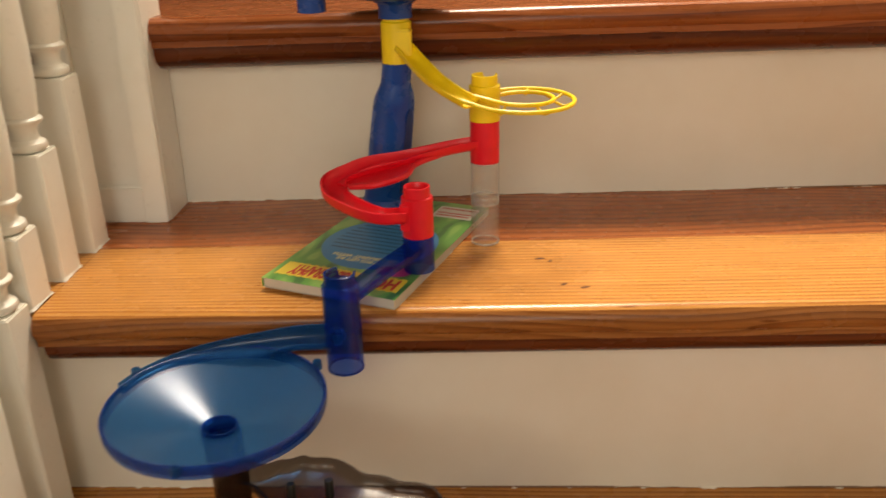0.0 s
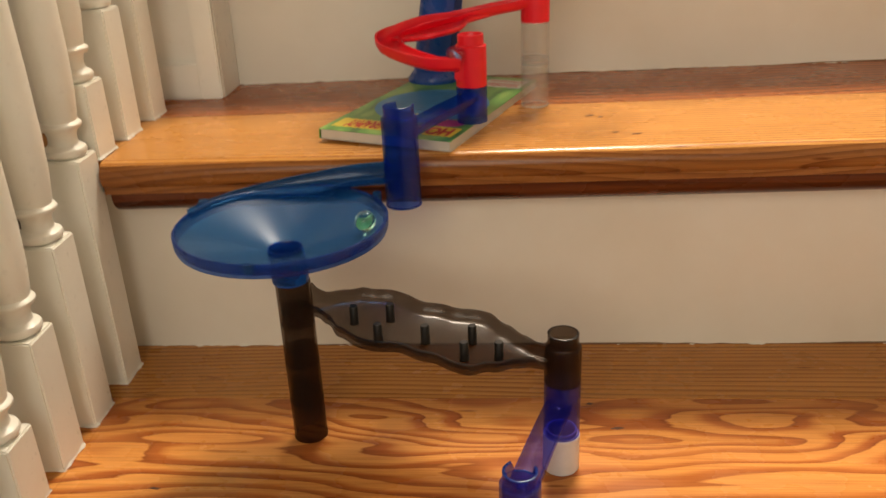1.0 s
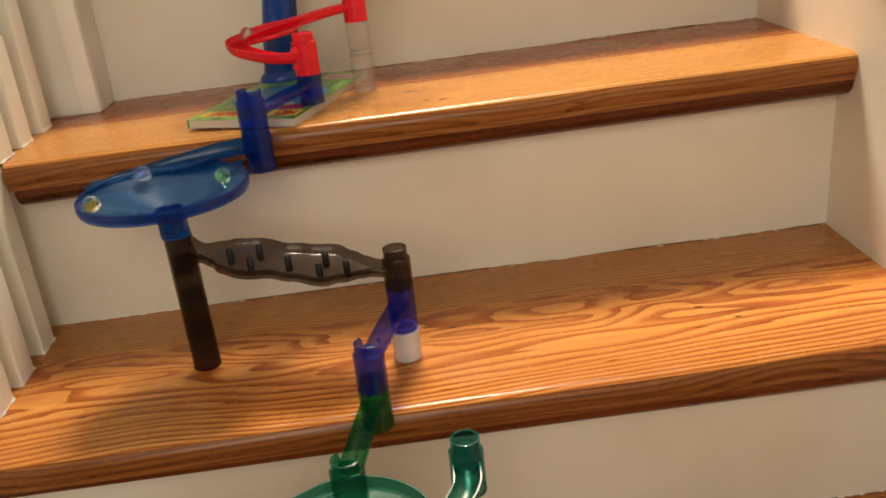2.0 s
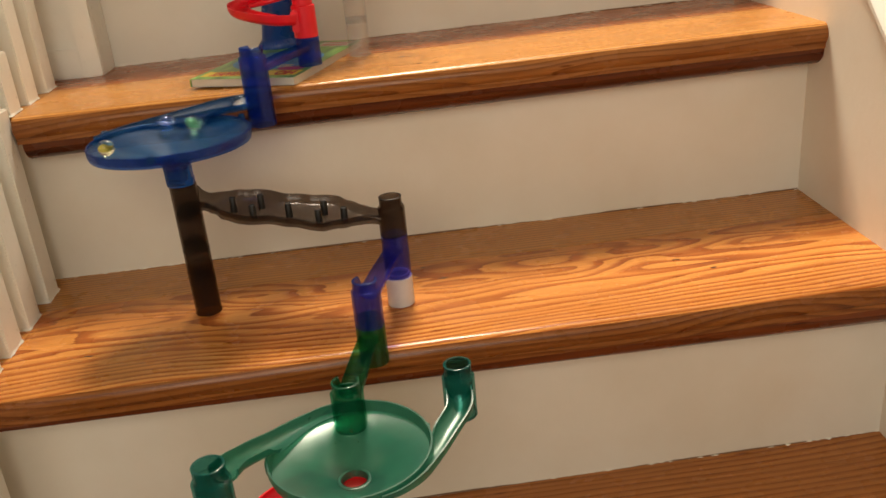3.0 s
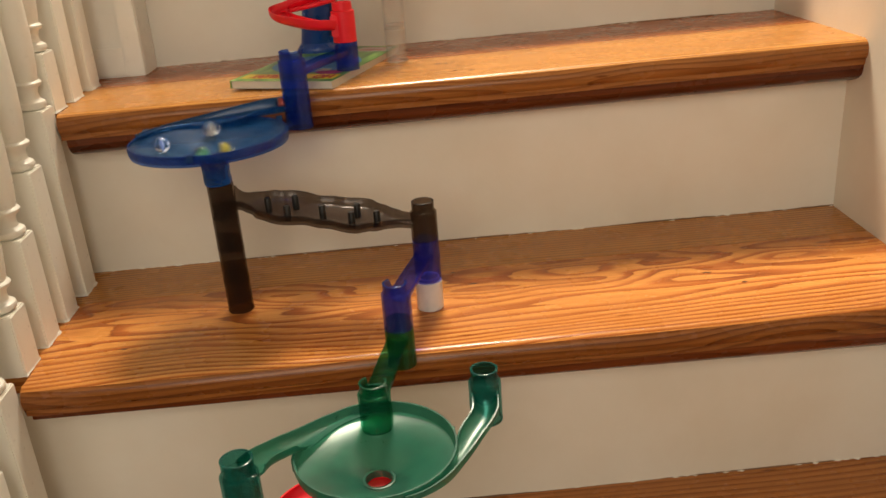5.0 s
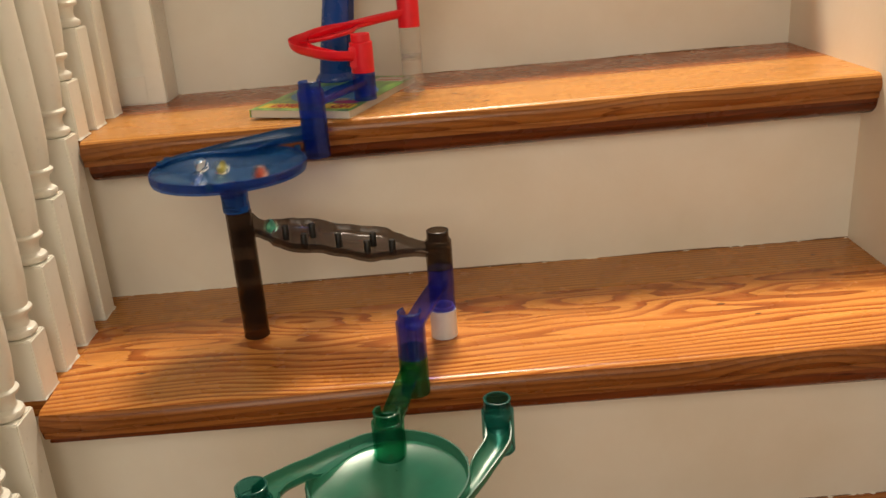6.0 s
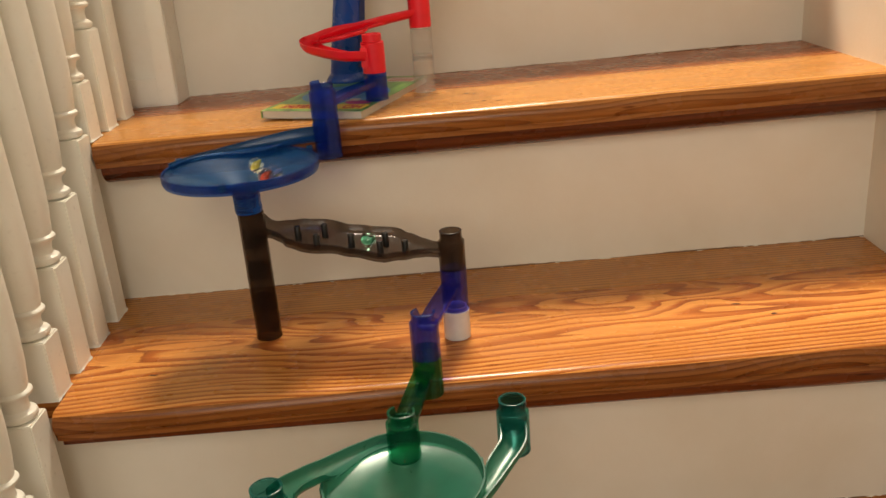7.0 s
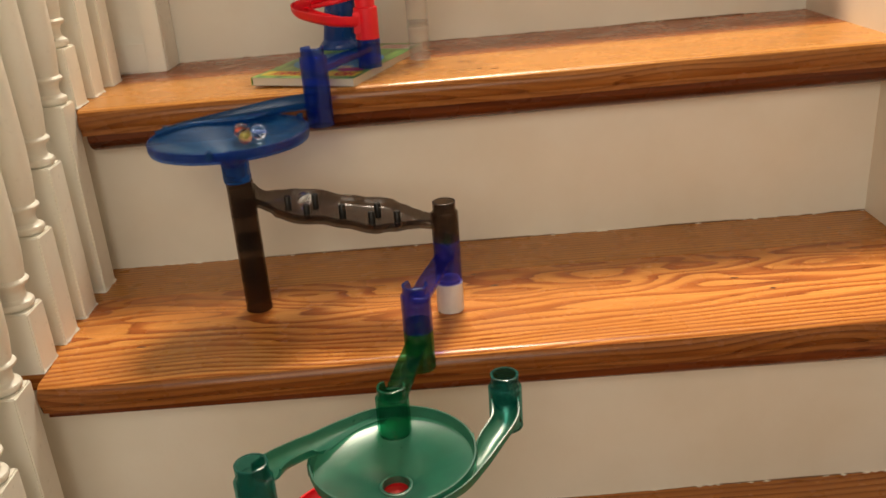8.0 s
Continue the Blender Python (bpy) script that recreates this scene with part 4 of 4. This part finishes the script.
yellow_marble = marble("yellow_marble", "clear glass marble with a yellow twisted vane", (0.93, 0.92, 0.68), (0.58, 0.50, 0.08), 0.0028)
blue_marble = marble("blue_marble", "pale blue clear glass marble with a faint vane", (0.70, 0.82, 1.0), (0.30, 0.42, 0.80), 0.0015)
white_marble = marble("white_marble", "colourless glass marble with a milky twisted vane", (0.97, 0.96, 0.93), (0.82, 0.80, 0.74), 0.0022)
red_marble = marble("red_marble", "amber red glass marble with an orange vane", (0.90, 0.50, 0.40), (0.55, 0.10, 0.05), 0.0028)


def in_dish(t, degrees, r):
    """The centre of a marble that rolls in the funnel."""
    a = radians(degrees)
    return t, (FUN[0] + r * math.cos(a), FUN[1] + r * math.sin(a), fun_z(r) + 0.0084)


def circling(stops):
    """Rows every tenth of a second between (seconds, degrees, radius)."""
    ts, ds, rs = zip(*stops)
    n = round((ts[-1] - ts[0]) * 10)
    return [in_dish(t, float(np.interp(t, ts, ds)), float(np.interp(t, ts, rs))) for t in [ts[0] + (ts[-1] - ts[0]) * i / n for i in range(n + 1)]]


def on_tray(t, s, x):
    """The centre of a marble on the peg tray, s metres from the post and x aside."""
    a, b = Vector((*P, 0.122)), Vector((*B, 0.0970))
    u = (b - a) / (b - a).xy.length
    c = Vector((0, 0, 1)).cross(u).normalized()
    return t, tuple(a + u * s + c * x + u.cross(c).normalized() * 0.0082)


def through_run(t0):
    """From the red entry tube over the curve, the blue ramp and the inlet channel; t0: when it leaves the entry tube."""
    steps = ((-0.3, (*K, 0.355)), (-0.1, (*K, 0.330)), (0.0, (0.055, 0.7090, 0.3205)), (0.1, (0.018, 0.7000, 0.3150)), (0.2, (-0.018, 0.6890, 0.3090)), (0.3, (-0.050, 0.6740, 0.3040)), (0.4, (-0.0605, 0.6480, 0.2990)),
             (0.5, (-0.038, 0.6160, 0.2930)), (0.6, (0.004, 0.6085, 0.2890)), (0.7, (I[0], I[1], 0.2680)), (0.8, (0.0060, 0.6040, 0.2590)), (0.9, (-0.0120, 0.5710, 0.2570)), (1.0, (-0.030, 0.5380, 0.2550)),
             (1.1, (*H, 0.2440)), (1.2, (*H, 0.2180)), (1.3, (-0.0600, 0.5225, 0.2105)), (1.4, (-0.0950, 0.5210, 0.2070)), (1.5, (-0.1400, 0.5080, 0.2030)))
    return [(t0 + dt, p) for dt, p in steps]


def from_above(t0):
    """Out of the upper dish, down the yellow channel and round the rails; ends 0.4 s before the entry tube is left."""
    steps = ((-1.2, (*N, 0.4300)), (-1.1, (N[0] + 0.006, N[1] - 0.012, 0.4080)), (-1.0, (0.028, 0.7140, 0.3840)), (-0.9, (0.062, 0.6755, 0.3710)))
    out = [(t0 + dt, p) for dt, p in steps]
    for i in range(1, 5):
        a = radians(250 + 62 * i)
        out.append((t0 - 0.9 + 0.1 * i, (RING[0] + 0.044 * math.cos(a), RING[1] + 0.044 * math.sin(a), 0.371 - 0.002 * i)))
    return out


def roll(ob, rows):
    rows = sorted((round(t, 2), p) for t, p in rows if -0.001 <= t <= 8.001)
    if rows[0][0] > 0:
        rows.insert(0, (0.0, rows[0][1]))
    if rows[-1][0] < 8:
        rows.append((8.0, rows[-1][1]))
    way, keyed, last = 0.0, [], Vector(rows[0][1])
    for t, p in rows:
        way += min(40.0, math.degrees((Vector(p) - last).length / MARBLE_R) * 0.35)
        last = Vector(p)
        keyed.append((t, pose(*p, 25, way, 15)))
    walk(ob, keyed)


def motions():
    walk(cam, [(t, look(eye, target, lean_deg)) for t, eye, target, lean_deg in PATH])
    roll(green_marble, [(0.0, (H[0] - 0.006, H[1], 0.2125)), (0.1, (-0.0660, 0.5225, 0.2100)), (0.2, (-0.0970, 0.5205, 0.2070)), (0.3, (-0.1400, 0.5080, 0.2030))]
         + circling([(0.4, 163, 0.066), (0.5, 200, 0.068), (0.6, 226, 0.067), (0.7, 254, 0.066), (0.8, 288, 0.065), (0.9, 328, 0.065), (1.0, 353, 0.066), (1.1, 378, 0.064), (1.2, 410, 0.058), (1.3, 465, 0.055), (1.4, 520, 0.058),
                     (1.5, 556, 0.065), (1.6, 580, 0.066), (1.7, 602, 0.060), (1.8, 636, 0.056), (1.9, 690, 0.055), (2.0, 738, 0.057), (2.1, 766, 0.056), (2.2, 804, 0.052), (3.3, 1286, 0.057), (3.4, 1320, 0.056), (3.5, 1350, 0.053),
                     (3.6, 1415, 0.050), (3.7, 1490, 0.050), (3.8, 1511, 0.054), (3.9, 1535, 0.054), (4.0, 1562, 0.052), (4.1, 1586, 0.049), (4.2, 1610, 0.043), (4.3, 1665, 0.038), (4.4, 1710, 0.036), (4.5, 1730, 0.032),
                     (4.6, 1785, 0.032), (5.0, 2060, 0.025), (5.4, 2450, 0.019), (5.5, 2530, 0.014)])
         + [(5.6, (*FUN, 0.165)), (5.8, (*P, 0.138)), on_tray(5.9, 0.014, 0.008), on_tray(6.0, 0.0300, 0.0080), on_tray(6.1, 0.0315, 0.0090), on_tray(6.2, 0.0325, 0.0110), on_tray(6.3, 0.0385, 0.0150), on_tray(6.4, 0.0545, 0.0170),
            on_tray(6.5, 0.0622, 0.0199), on_tray(6.6, 0.0745, 0.0230), on_tray(6.7, 0.0917, 0.0147), on_tray(6.8, 0.1171, 0.0056), on_tray(6.9, 0.1255, -0.0034), on_tray(7.0, 0.1265, -0.0060), on_tray(7.1, 0.1340, -0.0065),
            on_tray(7.2, 0.1470, -0.0110), on_tray(7.3, 0.1500, -0.0100), on_tray(7.4, 0.1545, -0.0060), on_tray(7.5, 0.1621, -0.0005), on_tray(7.6, 0.1690, -0.0060), on_tray(7.7, 0.1822, -0.0080), on_tray(7.8, 0.1960, -0.0080),
            (7.9, (*B, 0.0980)), (8.0, (*B, 0.0800))])
    roll(yellow_marble, through_run(0.3)
         + circling([(1.9, 190, 0.068), (2.0, 213, 0.068), (2.1, 244, 0.067), (2.2, 275, 0.066), (3.3, 670, 0.060), (3.4, 713, 0.059), (3.5, 756, 0.058), (3.6, 795, 0.055), (3.7, 829, 0.055), (3.8, 865, 0.053), (3.9, 902, 0.052),
                     (4.0, 950, 0.052), (4.1, 993, 0.051), (4.2, 1035, 0.050), (4.3, 1112, 0.048), (4.4, 1141, 0.051), (4.5, 1162, 0.050), (4.6, 1185, 0.047), (4.7, 1217, 0.042), (5.8, 1819, 0.041), (5.9, 1856, 0.036), (6.0, 1916, 0.032),
                     (6.1, 1957, 0.033), (6.2, 2040, 0.034), (6.3, 2105, 0.034), (6.5, 2243, 0.033), (6.6, 2280, 0.031), (6.7, 2360, 0.031), (6.8, 2450, 0.031), (6.9, 2572, 0.032), (7.0, 2594, 0.034), (7.1, 2619, 0.032),
                     (7.2, 2675, 0.030), (7.3, 2785, 0.030), (7.4, 2860, 0.031), (7.5, 2912, 0.030), (7.6, 2985, 0.028), (7.7, 3040, 0.029), (7.8, 3085, 0.028), (7.9, 3175, 0.028), (8.0, 3310, 0.030)]))
    roll(blue_marble, through_run(0.4)[:-1] + [(1.6, (*H, 0.222)), (1.7, (-0.0560, 0.5225, 0.2110)), (1.8, (-0.0820, 0.5225, 0.2085)), (1.9, (-0.1180, 0.5165, 0.2050)), (2.0, (-0.1560, 0.4970, 0.2020))]
         + circling([(2.1, 152, 0.066), (2.2, 200, 0.068), (3.3, 562, 0.058), (3.4, 605, 0.058), (3.5, 655, 0.058), (3.6, 710, 0.059), (3.7, 752, 0.061), (3.8, 775, 0.060), (3.9, 795, 0.055), (4.5, 1093, 0.050), (4.6, 1125, 0.054),
                     (4.7, 1151, 0.051), (5.8, 1569, 0.040), (6.5, 1917, 0.040), (6.6, 1943, 0.040), (7.0, 2125, 0.046), (7.1, 2185, 0.050), (7.2, 2225, 0.053), (7.3, 2252, 0.048), (7.4, 2285, 0.046), (7.6, 2415, 0.042), (7.9, 2553, 0.040),
                     (8.0, 2570, 0.038)]))
    roll(white_marble, [(0.0, (0.030, 0.790, 0.4690)), (0.6, (0.030, 0.790, 0.4690))] + from_above(1.8) + through_run(1.7)[1:-2] + [(3.05, (-0.1000, 0.5205, 0.2070)), (3.15, (-0.1450, 0.5060, 0.2030))]
         + circling([(3.2, 170, 0.067), (3.3, 202, 0.069), (3.4, 222, 0.068), (3.5, 247, 0.065), (3.6, 285, 0.060), (3.7, 335, 0.058), (3.8, 373, 0.058), (3.9, 392, 0.062), (4.0, 419, 0.058), (4.1, 462, 0.057), (4.2, 496, 0.058),
                     (4.3, 534, 0.058), (4.4, 560, 0.060), (4.5, 588, 0.056), (4.6, 640, 0.052), (5.8, 1176, 0.046), (5.9, 1199, 0.046), (6.0, 1221, 0.045), (6.1, 1240, 0.040), (6.2, 1310, 0.039), (6.3, 1390, 0.038), (6.4, 1478, 0.037),
                     (6.5, 1515, 0.041), (6.6, 1530, 0.038), (6.7, 1556, 0.027), (6.8, 1630, 0.018)])
         + [(6.9, (*FUN, 0.166)), (7.2, (*P, 0.138)), on_tray(7.35, 0.016, 0.008), on_tray(7.4, 0.0260, 0.0070), on_tray(7.5, 0.0265, 0.0095), on_tray(7.6, 0.0340, 0.0020), on_tray(7.7, 0.0370, 0.0050), on_tray(7.8, 0.0430, 0.0090),
            on_tray(7.9, 0.0576, 0.0132), on_tray(8.0, 0.0624, 0.0120)])
    roll(red_marble, [(0.0, (-0.030, 0.800, 0.4690)), (2.3, (-0.030, 0.800, 0.4690))] + from_above(3.6) + through_run(3.6)[1:-6] + [(4.7, (*H, 0.2480)), (4.9, (*H, 0.2180)), (5.0, (-0.0560, 0.5225, 0.2110)), (5.1, (-0.0820, 0.5225, 0.2085)),
         (5.2, (-0.1180, 0.5165, 0.2050)), (5.3, (-0.1560, 0.4970, 0.2020))]
         + circling([(5.4, 150, 0.066), (5.6, 200, 0.068), (5.8, 249, 0.067), (5.9, 276, 0.065), (6.0, 310, 0.063), (6.1, 342, 0.063), (6.2, 373, 0.062), (6.3, 419, 0.056), (6.4, 464, 0.055), (6.5, 505, 0.059), (6.6, 541, 0.065),
                     (6.7, 568, 0.066), (6.8, 602, 0.063), (6.9, 634, 0.056), (7.0, 672, 0.046), (7.1, 748, 0.036), (7.2, 801, 0.036), (7.3, 835, 0.039), (7.4, 862, 0.041), (7.5, 915, 0.038), (7.6, 980, 0.034), (7.7, 1040, 0.035),
                     (7.8, 1099, 0.037), (7.9, 1145, 0.040), (8.0, 1163, 0.039)]))


motions()
